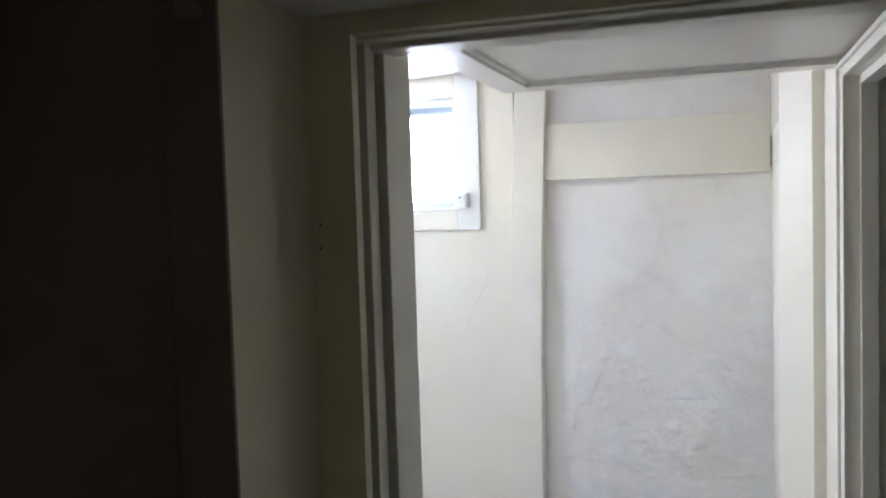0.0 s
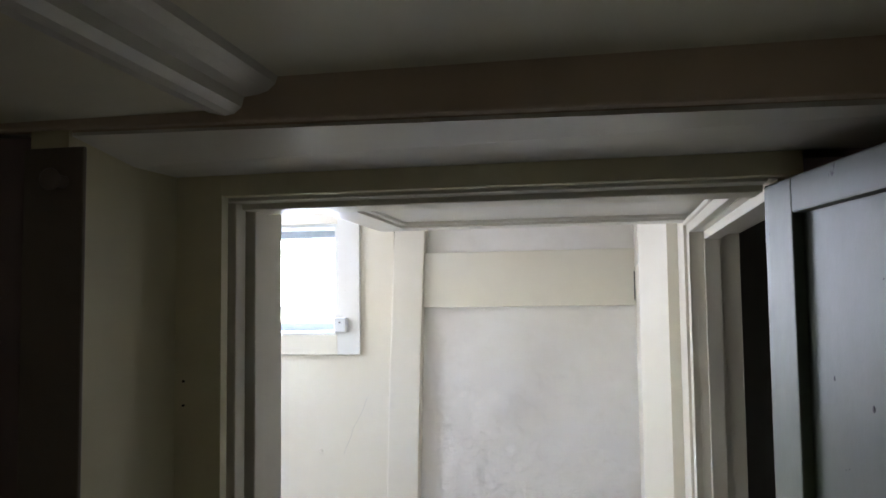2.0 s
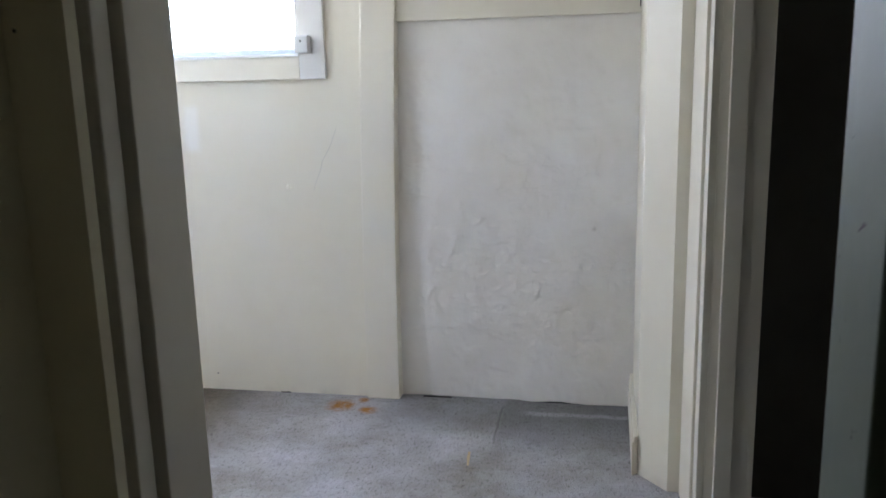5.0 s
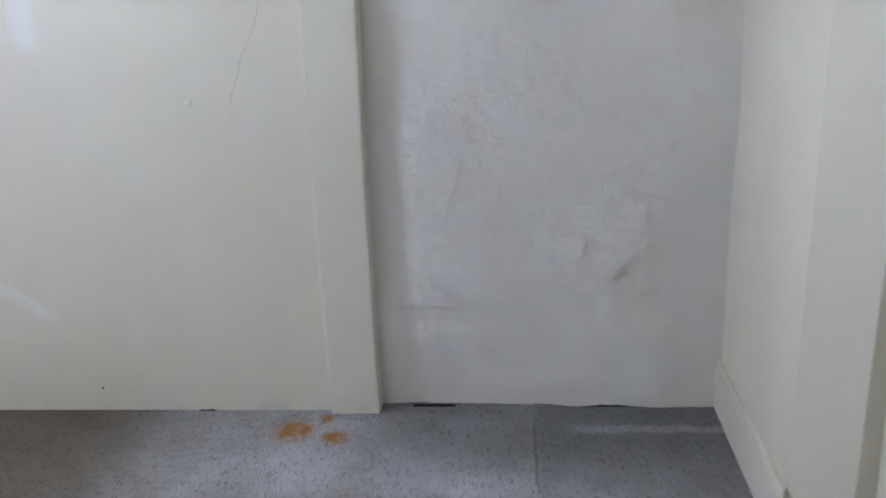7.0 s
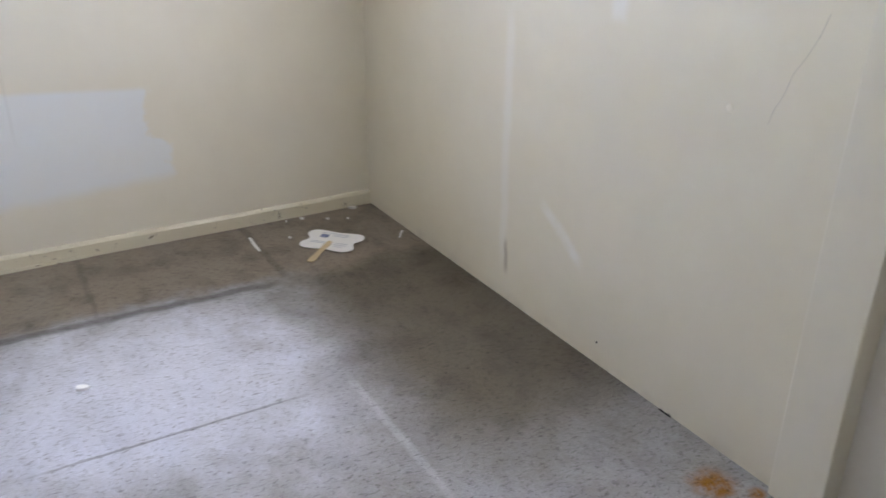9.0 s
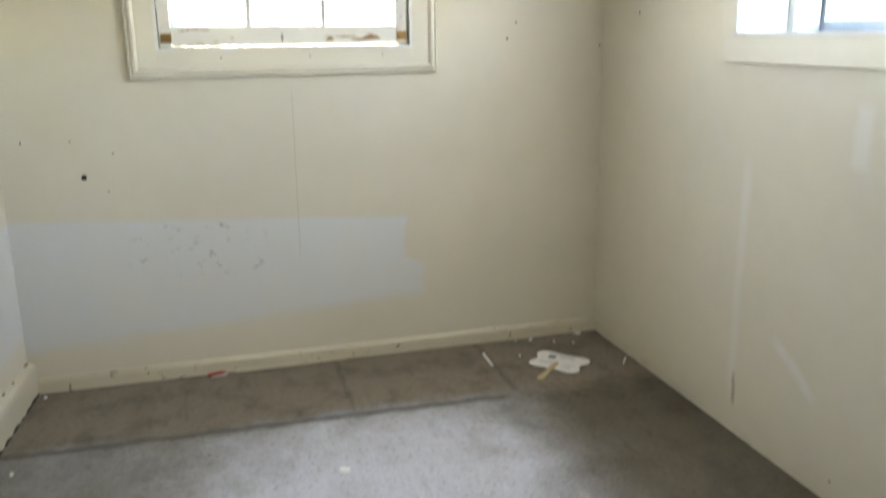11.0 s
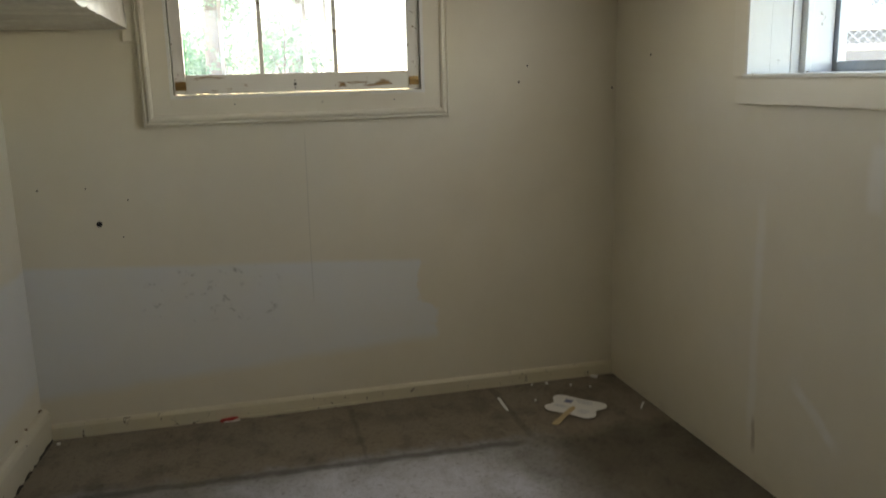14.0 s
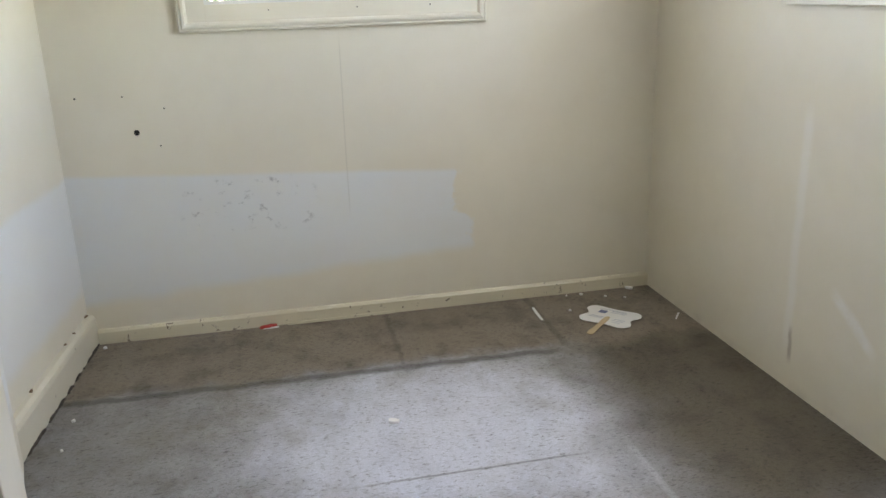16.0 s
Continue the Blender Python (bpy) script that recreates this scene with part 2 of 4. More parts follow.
def carpet():
    n = Nodes("worn_grey_carpet")
    x, y, z = n.axes()
    wob = n.math("MULTIPLY", n.math("SUBTRACT", n.noise(3.5, 4), 0.5), 0.12)
    pile = n.noise(260, 3, 0.7)
    tuft = n.noise(75, 5, 0.75, (1.5, 0.6, 1), 0.4)
    blot = n.noise(2.6, 7, 0.72)
    col = n.mix(n.ramp(blot, (0.3, 0.0), (0.72, 1.0)), (0.30, 0.28, 0.235), (0.62, 0.63, 0.68))
    # sheen of the west window on the middle, painted as a pale bluish patch
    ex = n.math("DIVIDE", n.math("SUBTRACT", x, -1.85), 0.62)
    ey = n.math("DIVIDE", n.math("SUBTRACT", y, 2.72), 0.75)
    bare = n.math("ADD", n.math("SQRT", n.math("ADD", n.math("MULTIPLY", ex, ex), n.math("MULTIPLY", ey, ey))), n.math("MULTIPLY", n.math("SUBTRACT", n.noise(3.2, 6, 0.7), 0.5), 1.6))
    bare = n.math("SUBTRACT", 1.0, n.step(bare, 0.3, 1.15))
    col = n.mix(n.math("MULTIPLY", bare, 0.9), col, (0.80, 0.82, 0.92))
    # brown grime along the window wall and the long wall
    xw = n.math("ADD", x, wob)
    yw = n.math("ADD", y, wob)
    west = n.math("SUBTRACT", 1.0, n.step(n.math("ADD", xw, n.math("MULTIPLY", n.math("SUBTRACT", n.noise(7, 6, 0.7), 0.5), 0.22)), -2.46, -2.27))
    north = n.times(n.step(n.math("ADD", yw, n.math("MULTIPLY", n.math("SUBTRACT", blot, 0.5), 0.3)), 3.12, 3.55), n.math("SUBTRACT", 1.0, n.step(xw, -1.4, -0.75)))
    south = n.times(n.math("SUBTRACT", 1.0, n.step(yw, 1.75, 2.3)), n.math("SUBTRACT", 1.0, n.step(x, -1.2, -0.4)))
    grime = n.math("MAXIMUM", n.math("MAXIMUM", west, n.math("MULTIPLY", north, 1.0)), n.math("MULTIPLY", south, 0.45))
    col = n.mix(n.math("MULTIPLY", grime, n.math("ADD", 0.6, n.math("MULTIPLY", blot, 0.5))), col, n.mix(west, (0.125, 0.097, 0.052), (0.29, 0.235, 0.165)))
    # the mark that a rug or a cabinet left
    w2 = n.math("MULTIPLY", n.math("SUBTRACT", n.noise(9, 4), 0.5), 0.05)
    line = n.times(n.band(n.math("SUBTRACT", n.math("ADD", x, w2), n.math("MULTIPLY", n.math("SUBTRACT", y, 2.4), 0.022)), -2.362, 0.006, 0.028), n.math("SUBTRACT", 1.0, n.step(y, 3.25, 3.36)))
    line2 = n.times(n.band(n.math("ADD", y, w2), 3.36, 0.006, 0.02), n.math("SUBTRACT", 1.0, n.step(x, -2.40, -2.34)))
    line3 = n.times(n.band(n.math("ADD", y, w2), 2.69, 0.004, 0.012), n.math("SUBTRACT", 1.0, n.step(x, -2.33, -2.28)))
    line = n.times(n.math("MAXIMUM", n.math("MAXIMUM", line, n.math("MULTIPLY", line2, 0.6)), n.math("MULTIPLY", line3, 0.5)), n.math("ADD", 0.35, blot))
    col = n.mix(n.math("MINIMUM", n.math("MULTIPLY", line, 0.6), 0.8), col, (0.05, 0.042, 0.034))
    # a straight seam across the middle of the carpet
    seam = n.times(n.band(n.math("ADD", x, n.math("MULTIPLY", w2, 0.2)), -1.60, 0.002, 0.006), n.step(y, 2.3, 2.6), n.math("SUBTRACT", 1.0, n.step(y, 3.0, 3.2)))
    rub = n.times(n.band(n.math("ADD", y, n.math("MULTIPLY", w2, 0.3)), 3.28, 0.004, 0.014), n.step(x, -1.62, -1.58), n.math("SUBTRACT", 1.0, n.step(x, -1.1, -0.9)))
    col = n.mix(n.math("MULTIPLY", seam, 0.5), col, (0.09, 0.085, 0.08))
    col = n.mix(n.math("MULTIPLY", rub, 0.35), col, (0.72, 0.73, 0.78))
    # darker carpet by the rough wall
    dark_edge = n.times(n.step(yw, 3.55, 3.85), n.step(x, -0.75, -0.35))
    col = n.mix(n.math("MULTIPLY", dark_edge, 0.55), col, (0.16, 0.16, 0.155))
    # a cut edge of the carpet and a pale rubbed streak near the rough wall
    cut = n.times(n.band(n.math("ADD", x, n.math("MULTIPLY", w2, 0.5)), -0.078, 0.0015, 0.006), n.step(y, 3.55, 3.66), n.math("SUBTRACT", 1.0, n.step(y, 3.92, 3.95)))
    col = n.mix(n.math("MULTIPLY", cut, 0.4), col, (0.04, 0.038, 0.035))
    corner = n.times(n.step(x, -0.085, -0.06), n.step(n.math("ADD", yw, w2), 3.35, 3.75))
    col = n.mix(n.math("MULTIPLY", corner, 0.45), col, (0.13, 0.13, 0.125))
    pale = n.times(n.band(n.math("ADD", y, w2), 3.875, 0.006, 0.02), n.step(x, -0.02, 0.06))
    col = n.mix(n.math("MULTIPLY", pale, 0.5), col, (0.5, 0.5, 0.5))
    # smaller mottled stains, densest in the grimy strips
    mott = n.ramp(n.noise(6, 5, 0.6), (0.47, 0.0), (0.78, 1.0))
    col = n.mix(n.math("MULTIPLY", mott, n.math("ADD", 0.22, n.math("MULTIPLY", grime, 0.45))), col, (0.08, 0.066, 0.053))
    # rust stains
    for cx, cy, r in ((-0.735, 3.860, 0.068), (-0.614, 3.83, 0.044), (-0.66, 3.925, 0.03)):
        dd = n.math("SQRT", n.math("ADD", n.math("POWER", n.math("SUBTRACT", n.math("ADD", x, n.math("MULTIPLY", w2, 0.8)), cx), 2.0), n.math("POWER", n.math("SUBTRACT", y, cy), 2.0)))
        col = n.mix(n.math("MULTIPLY", n.math("SUBTRACT", 1.0, n.step(dd, r * 0.3, r * 1.25)), n.ramp(n.noise(26, 4, 0.65), (0.35, 0.35), (0.55, 1.0))), col, (0.40, 0.18, 0.025))
    # a few dark spots
    spots = n.ramp(n.noise(5.5, 3, 0.6), (0.70, 0.0), (0.78, 1.0))
    col = n.mix(n.math("MULTIPLY", spots, 0.6), col, (0.07, 0.06, 0.05))
    col = n.mix(n.math("MULTIPLY", n.ramp(pile, (0.35, 0.0), (0.7, 1.0)), 0.6), col, (0.6, 0.59, 0.58), "MULTIPLY")
    col = n.mix(n.ramp(tuft, (0.53, 0.0), (0.66, 1.0)), col, (0.48, 0.47, 0.46), "MULTIPLY")
    col = n.mix(n.ramp(n.noise(140, 3, 0.7), (0.55, 0.0), (0.7, 1.0)), col, (1.25, 1.25, 1.28), "MULTIPLY")
    n.bump(n.math("ADD", n.math("MULTIPLY", pile, 0.6), n.math("MULTIPLY", tuft, 1.0)), 0.8, 0.008)
    n.bsdf.inputs["Sheen Weight"].default_value, n.bsdf.inputs["Sheen Roughness"].default_value = 0.06, 0.4
    return n.done(col, 0.95, spec=0.15)


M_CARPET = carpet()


def plain(name, c, rough=0.5, metal=0.0, vary=0.15, scale=30):
    n = Nodes(name)
    f = n.noise(scale, 4, 0.6)
    n.bump(f, 0.1, 0.003)
    return n.done(n.mix(f, tuple(v * (1 - vary) for v in c), tuple(min(1, v * (1 + vary)) for v in c)), rough, metal)


M_BRASS = plain("tarnished_brass", (0.35, 0.22, 0.09), 0.4, 0.9)
M_IRON = plain("dark_iron", (0.05, 0.045, 0.04), 0.5, 0.8)
M_PAPER = plain("white_card", (0.80, 0.79, 0.76), 0.7, 0, 0.04)
M_STICK = plain("bare_wood_stick", (0.55, 0.42, 0.24), 0.6, 0, 0.12)
M_INK = plain("grey_blue_print", (0.17, 0.2, 0.32), 0.7, 0, 0.2)
M_RED = plain("red_card", (0.45, 0.04, 0.03), 0.6, 0, 0.2)
M_PLASTIC = plain("white_plastic", (0.7, 0.72, 0.72), 0.35, 0, 0.04)
M_ALU = plain("weathered_aluminium", (0.42, 0.45, 0.48), 0.45, 0.6)
M_HOLE = plain("hole_black", (0.01, 0.01, 0.01), 0.9)
M_GALV = plain("galvanised_wire", (0.55, 0.57, 0.58), 0.45, 0.5)
M_SIDING = plain("pale_yellow_siding", (0.72, 0.68, 0.54), 0.55, 0, 0.06, 4)
M_HTRIM = plain("white_house_trim", (0.8, 0.8, 0.78), 0.5, 0, 0.04)
M_FOUND = plain("grey_foundation", (0.13, 0.13, 0.125), 0.8, 0, 0.3, 8)
M_ROOF = plain("grey_shingle", (0.12, 0.12, 0.12), 0.85, 0, 0.3, 12)
M_DIRT = plain("dry_lawn", (0.20, 0.175, 0.13), 0.95, 0, 0.6, 9)
M_BOUNCE_FLOOR = plain("unseen_bounce_floor", (0.50, 0.47, 0.41), 0.8, 0, 0.2, 6)
M_GRIME = plain("dark_scuff", (0.03, 0.028, 0.025), 0.6)
M_BARK = plain("grey_brown_bark", (0.16, 0.13, 0.11), 0.9, 0, 0.4, 14)


def leaf_mat():
    n = Nodes("green_leaves")
    r = n.t.nodes.new("ShaderNodeNewGeometry").outputs["Random Per Island"]
    col = n.mix(r, (0.06, 0.17, 0.09), (0.17, 0.34, 0.19))
    n.done(col, 0.45)
    thin, both = n.t.nodes.new("ShaderNodeBsdfTranslucent"), n.t.nodes.new("ShaderNodeMixShader")
    both.inputs[0].default_value = 0.6
    n.link(n.mix(0.6, col, (0.24, 0.56, 0.30)), thin.inputs[0])
    n.link(n.bsdf.outputs[0], both.inputs[1])
    n.link(thin.outputs[0], both.inputs[2])
    n.link(both.outputs[0], n.t.nodes["Material Output"].inputs[0])
    return n.mat


M_LEAF = leaf_mat()


def glass_mat(name, dusty):
    m = bpy.data.materials.new(name)
    m.use_nodes = True
    t = m.node_tree
    t.nodes.clear()
    out, mix, dust = t.nodes.new("ShaderNodeOutputMaterial"), t.nodes.new("ShaderNodeMixShader"), t.nodes.new("ShaderNodeMixShader")
    tr, gl, lw = t.nodes.new("ShaderNodeBsdfTransparent"), t.nodes.new("ShaderNodeBsdfGlossy"), t.nodes.new("ShaderNodeLayerWeight")
    film = t.nodes.new("ShaderNodeBsdfTranslucent")
    tr.inputs[0].default_value = (0.95, 0.97, 0.97, 1)
    film.inputs[0].default_value = (0.8, 0.82, 0.84, 1)
    gl.inputs["Roughness"].default_value = 0.03
    lw.inputs["Blend"].default_value = 0.5
    power, scale = t.nodes.new("ShaderNodeMath"), t.nodes.new("ShaderNodeMath")
    power.operation, scale.operation = "POWER", "MULTIPLY_ADD"
    power.inputs[1].default_value, scale.inputs[1].default_value, scale.inputs[2].default_value = 4.0, 0.5, 0.03
    dirt = t.nodes.new("ShaderNodeTexNoise")
    dirt.inputs["Scale"].default_value = 9.0
    amount = t.nodes.new("ShaderNodeMath")
    amount.operation = "MULTIPLY"
    amount.inputs[1].default_value = dusty
    for a, b in ((lw.outputs["Facing"], power.inputs[0]), (power.outputs[0], scale.inputs[0]), (scale.outputs[0], mix.inputs[0]), (dirt.outputs["Fac"], amount.inputs[0]),
                 (amount.outputs[0], dust.inputs[0]), (tr.outputs[0], dust.inputs[1]), (film.outputs[0], dust.inputs[2]), (dust.outputs[0], mix.inputs[1]), (gl.outputs[0], mix.inputs[2]), (mix.outputs[0], out.inputs[0])):
        t.links.new(a, b)
    return m


M_GLASS = glass_mat("window_glass", 0.06)
M_DUSTY = glass_mat("dusty_window_glass", 0.14)


# ---- building helpers ----
def box(bm, x0, x1, y0, y1, z0, z1):
    vs = [bm.verts.new((x, y, z)) for z in (z0, z1) for x, y in ((x0, y0), (x1, y0), (x1, y1), (x0, y1))]
    for f in ((3, 2, 1, 0), (4, 5, 6, 7), (0, 1, 5, 4), (1, 2, 6, 5), (2, 3, 7, 6), (3, 0, 4, 7)):
        bm.faces.new([vs[i] for i in f])
    return vs


def prism(bm, pts, lo, hi, axis="z"):
    """A flat outline pulled from lo to hi along an axis; the outline's two numbers are the other two axes in order."""
    def at(p, h):
        return {"z": (p[0], p[1], h), "y": (p[0], h, p[1]), "x": (h, p[0], p[1])}[axis]
    a = [bm.verts.new(at(p, lo)) for p in pts]
    b = [bm.verts.new(at(p, hi)) for p in pts]
    n = len(pts)
    bm.faces.new(a[::-1])
    bm.faces.new(b)
    for i in range(n):
        bm.faces.new((a[i], a[(i + 1) % n], b[(i + 1) % n], b[i]))
    bmesh.ops.recalc_face_normals(bm, faces=bm.faces)


def rod(bm, a, b, r, sides=10, r2=None):
    a, b = Vector(a), Vector(b)
    m = Matrix.Translation((a + b) / 2) @ (b - a).to_track_quat("Z", "Y").to_matrix().to_4x4()
    bmesh.ops.create_cone(bm, cap_ends=True, segments=sides, radius1=r, radius2=r if r2 is None else r2, depth=(b - a).length, matrix=m)


def mesh_of(bm, name, material, bevel=0.0, smooth=False):
    if bevel:
        bmesh.ops.remove_doubles(bm, verts=bm.verts, dist=1e-5)
        bmesh.ops.bevel(bm, geom=[e for e in bm.edges if e.calc_face_angle(0) > 0.5], offset=bevel, segments=2, affect="EDGES", profile=0.6)
    me = bpy.data.meshes.new(name)
    bm.to_mesh(me)
    bm.free()
    me.materials.append(material)
    if smooth:
        for p in me.polygons:
            p.use_smooth = True
    return me


def structure(name, bm, material, label, bevel=0.0, smooth=False):
    return tagged(new(name, mesh_of(bm, name, material, bevel, smooth)), label, "", "", "structure")


def boxes(*bs):
    bm = bmesh.new()
    for b in bs:
        box(bm, *b)
    return bm


def thing(name, base, label, category, group="", kind=""):
    ob = new(name)
    ob.empty_display_size = 0.05
    ob.location = base
    return tagged(ob, label, category, group, kind)


def part(name, bm, material, parent, label="", bevel=0.0, smooth=False):
    """One mesh, written in the world's metres, under a thing or a part."""
    root = parent
    while root.parent:
        root = root.parent
    if root.type == "EMPTY":
        bmesh.ops.translate(bm, verts=bm.verts, vec=-root.location)
    ob = new(name, mesh_of(bm, name, material, bevel, smooth))
    ob.parent = parent
    return tagged(ob, label)


# ---- plan, in metres ----
WX, NY, TY, SY, CZ = -2.947, 3.974, 4.003, 1.474, 2.12   # window wall, long wall, rough wall, near wall, top of the walls
EX, DY, DH, SZ = 0.548, 1.759, 1.703, 1.748              # side wall, door plane, door head, soffit
PX0, PX1 = -0.648, -0.510                                # post on the long wall
WIN1 = (2.068, 3.070, 1.374, 1.812)                      # opening in the window wall: y, y, z, z
WIN2 = (-1.958, -0.865, 1.408, 1.892)                    # opening in the long wall: x, x, z, z

# ---- floor and ceilings ----
def ceiling_z(x, y):
    """The ceiling's underside: the old boards have sunk and twisted a little."""
    return 1.886 + 0.008 * (y - 1.9) + (x - WX) * (0.0338 * (y - 1.9) - 0.025)


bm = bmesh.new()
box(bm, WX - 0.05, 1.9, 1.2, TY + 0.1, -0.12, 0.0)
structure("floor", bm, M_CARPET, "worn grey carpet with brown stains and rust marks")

# unseen floor, added pale so that it throws the door's light back up
structure("floor_ante", boxes((-1.3, 1.08, -0.2, 1.45, -0.12, 0.004)), M_BOUNCE_FLOOR, "unseen anteroom floor, made pale to bounce the door's light")

bm = bmesh.new()
box(bm, WX - 0.22, 1.9, SY - 0.2, TY + 0.36, 2.12, 2.17)
NC = 28
grid = [[bm.verts.new((x, y, ceiling_z(x, y))) for y in [1.76 + (TY + 0.36 - 1.76) * j / NC for j in range(NC + 1)]] for x in [WX - 0.22 + (2.12 - WX) * i / NC for i in range(NC + 1)]]
for i in range(NC):
    for j in range(NC):
        bm.faces.new((grid[i][j], grid[i][j + 1], grid[i + 1][j + 1], grid[i + 1][j])).smooth = True
structure("ceiling", bm, M_CEIL, "low glossy cream painted board ceiling")

# dropped panel with a raised frame inside the door
FX0, FX1, FY0, FY1 = -0.362, EX, 1.88, 2.87
bm = boxes((FX0 + 0.01, FX1, FY0, FY1 - 0.01, SZ + 0.016, CZ))
structure("ceiling_soffit", bm, M_SOFFIT, "dropped cream ceiling panel inside the door")
bm = boxes((FX0, FX0 + 0.085, FY0, FY1, SZ, SZ + 0.03), (FX0 + 0.085, FX1, FY1 - 0.085, FY1, SZ, SZ + 0.03),
           (FX0 + 0.085, FX0 + 0.100, FY0, FY1 - 0.100, SZ + 0.008, SZ + 0.03), (FX0 + 0.085, FX1, FY1 - 0.100, FY1 - 0.085, SZ + 0.008, SZ + 0.03))
structure("trim_soffit", bm, M_SOFFIT, "flat cream frame boards round the ceiling panel")

# ---- walls ----
y0, y1, z0, z1 = WIN1
bm = boxes((WX - 0.22, WX, SY - 0.2, y0, 0, CZ), (WX - 0.22, WX, y1, NY + 0.4, 0, CZ), (WX - 0.22, WX, y0, y1, 0, z0), (WX - 0.22, WX, y0, y1, z1, CZ))
structure("wall_west", bm, M_WEST, "cream painted wall with a cooler repainted patch low down")

x0, x1, z0, z1 = WIN2
bm = boxes((WX, x0, NY, NY + 0.36, 0, CZ), (x1, PX0 + 0.04, NY, NY + 0.36, 0, CZ), (x0, x1, NY, NY + 0.36, 0, z0 - 0.0125), (x0, x1, NY, NY + 0.36, z1, CZ))
structure("wall_north", bm, M_NORTH, "cream painted board wall with white filler smears")

# rough plaster wall, uneven and bulging
NXR, NZR = 190, 340
RX0, RX1 = PX1 - 0.02, 0.46
FLAKES = ((-0.168, 0.745, 0.035, 0.7, 6), (-0.245, 0.748, 0.022, 0.1, 5), (0.273, 0.722, 0.020, 0.8, 6), (-0.372, 0.447, 0.032, 0.4, 4), (0.056, 0.455, 0.022, 1.2, 7), (0.15, 0.385, 0.030, 0.2, 5),
          (0.10, 0.590, 0.12, 0.03, 3.5), (0.222, 0.555, 0.028, 1.5, 4), (-0.205, 0.075, 0.05, 1.35, 3), (-0.10, 0.125, 0.07, -0.2, 2.5), (-0.05, 0.67, 0.10, 0.3, 3), (-0.28, 0.62, 0.07, 1.2, 3), (-0.02, 0.50, 0.05, 1.5, 3.5), (0.30, 0.27, 0.09, 0.1, 4))
verts, faces = [], []
for j in range(NZR + 1):
    for i in range(NXR + 1):
        x, z = RX0 + (RX1 - RX0) * i / NXR, CZ * j / NZR
        p = Vector((x, 0.0, z))
        d = 0.020 * noise.noise(p * 1.7) + 0.010 * noise.noise(p * 4.4 + Vector((3, 0, 1))) + 0.0042 * noise.noise(p * 13) + 0.0014 * noise.noise(p * 38)
        q = Vector((p.x * 3.4, 0, p.z * 5.6)) + Vector((noise.noise(p * 6), 0, noise.noise(p * 6 + Vector((9, 1, 4))))) * 0.5
        flake = noise.noise(q + Vector((7, 2, 5)))
        rough = min(1.0, max(0.0, 0.25 + 1.6 * noise.noise(p * 1.3 + Vector((1, 6, 2))))) * (1.0 if 0.3 < z < 1.1 else 0.55)
        d += 0.005 * rough * (1 / (1 + math.exp(-flake * 26)) + 0.5 / (1 + math.exp(-(flake - 0.3) * 40)))
        # step added to the plaster's shape to imitate the edge of the post's shadow
        lip = x + 0.012 * noise.noise(p * 5 + Vector((2, 8, 1))) + 0.05 * (z - 0.8)
        d += 0.012 / (1 + math.exp(-(lip + 0.42) * 110)) - 0.006
        for fx, fz, length, a, mm in FLAKES:
            ux, uz = x - fx + 0.006 * noise.noise(p * 30), z - fz + 0.006 * noise.noise(p * 26 + Vector((4, 4, 4)))
            if abs(ux) < 0.2 and abs(uz) < 0.2:
                along, across = ux * math.cos(a) + uz * math.sin(a), -ux * math.sin(a) + uz * math.cos(a)
                g = math.exp(-(along / length) ** 2)
                d += 0.0011 * mm * g * (1 / (1 + math.exp(-across * 700)) * math.exp(-max(0.0, across) / 0.035))   # a lip broken off below
        edge = min(1.0, (x - RX0) / 0.14)
        d = d * (0.15 + 0.85 * edge) * (0.3 + 0.7 * min(1.0, max(0.0, (1.6 - z) / 0.5))) + 0.004 * math.exp(-z / 0.04) * noise.noise(p * 9)
        verts.append((x, TY + 0.006 - d, z))
for j in range(NZR):
    for i in range(NXR):
        a = j * (NXR + 1) + i
        faces.append((a, a + 1, a + NXR + 2, a + NXR + 1))
me = bpy.data.meshes.new("wall_north_rough")
me.from_pydata(verts, [], faces)
me.materials.append(M_ROUGH)
for p in me.polygons:
    p.use_smooth = True
tagged(new("wall_north_rough", me), "rough whitewashed plaster foundation wall, bulging and cracked", "", "", "structure")
structure("wall_north_backing", boxes((RX0 - 0.02, 0.9, TY + 0.06, TY + 0.40, 0, CZ)), M_ROUGH, "foundation masonry behind the rough plaster")

bm = boxes((PX0, PX1, NY - 0.025, NY + 0.2, 0, CZ))
bmesh.ops.subdivide_edges(bm, edges=[e for e in bm.edges if abs(e.verts[0].co.z - e.verts[1].co.z) > 1], cuts=11)
for v in bm.verts:
    v.co.x += 0.0145 * v.co.z ** 2   # the old board is bowed
structure("post", bm, M_TRIM, "flat cream painted board post with a bevelled edge", 0.006)
structure("beam_board", boxes((PX1 + 0.034, 0.462, TY - 0.032, TY + 0.05, 1.513, 1.752)), M_TRIM, "cream painted board across the top of the rough wall", 0.003)

# side wall of the recess, running slightly askew
bm = bmesh.new()
prism(bm, [(0.512, 3.31), (0.90, 3.314), (0.90, 4.1), (0.432, 4.1), (0.424, 3.42)], 0, CZ)
structure("wall_recess", bm, M_WALL, "cream painted side wall of the recess")
bm = bmesh.new()
prism(bm, [(0.421, 3.425), (0.426, 3.425), (0.4335, 4.0), (0.4285, 4.0)], 1.672, CZ)
structure("trim_recess_board", bm, M_TRIM, "thin cream board high on the recess wall", 0.0015)
bm = bmesh.new()
prism(bm, [(0.406, 3.40), (0.424, 3.418), (0.4315, 4.01), (0.4135, 4.01)], 0.0, 0.118)
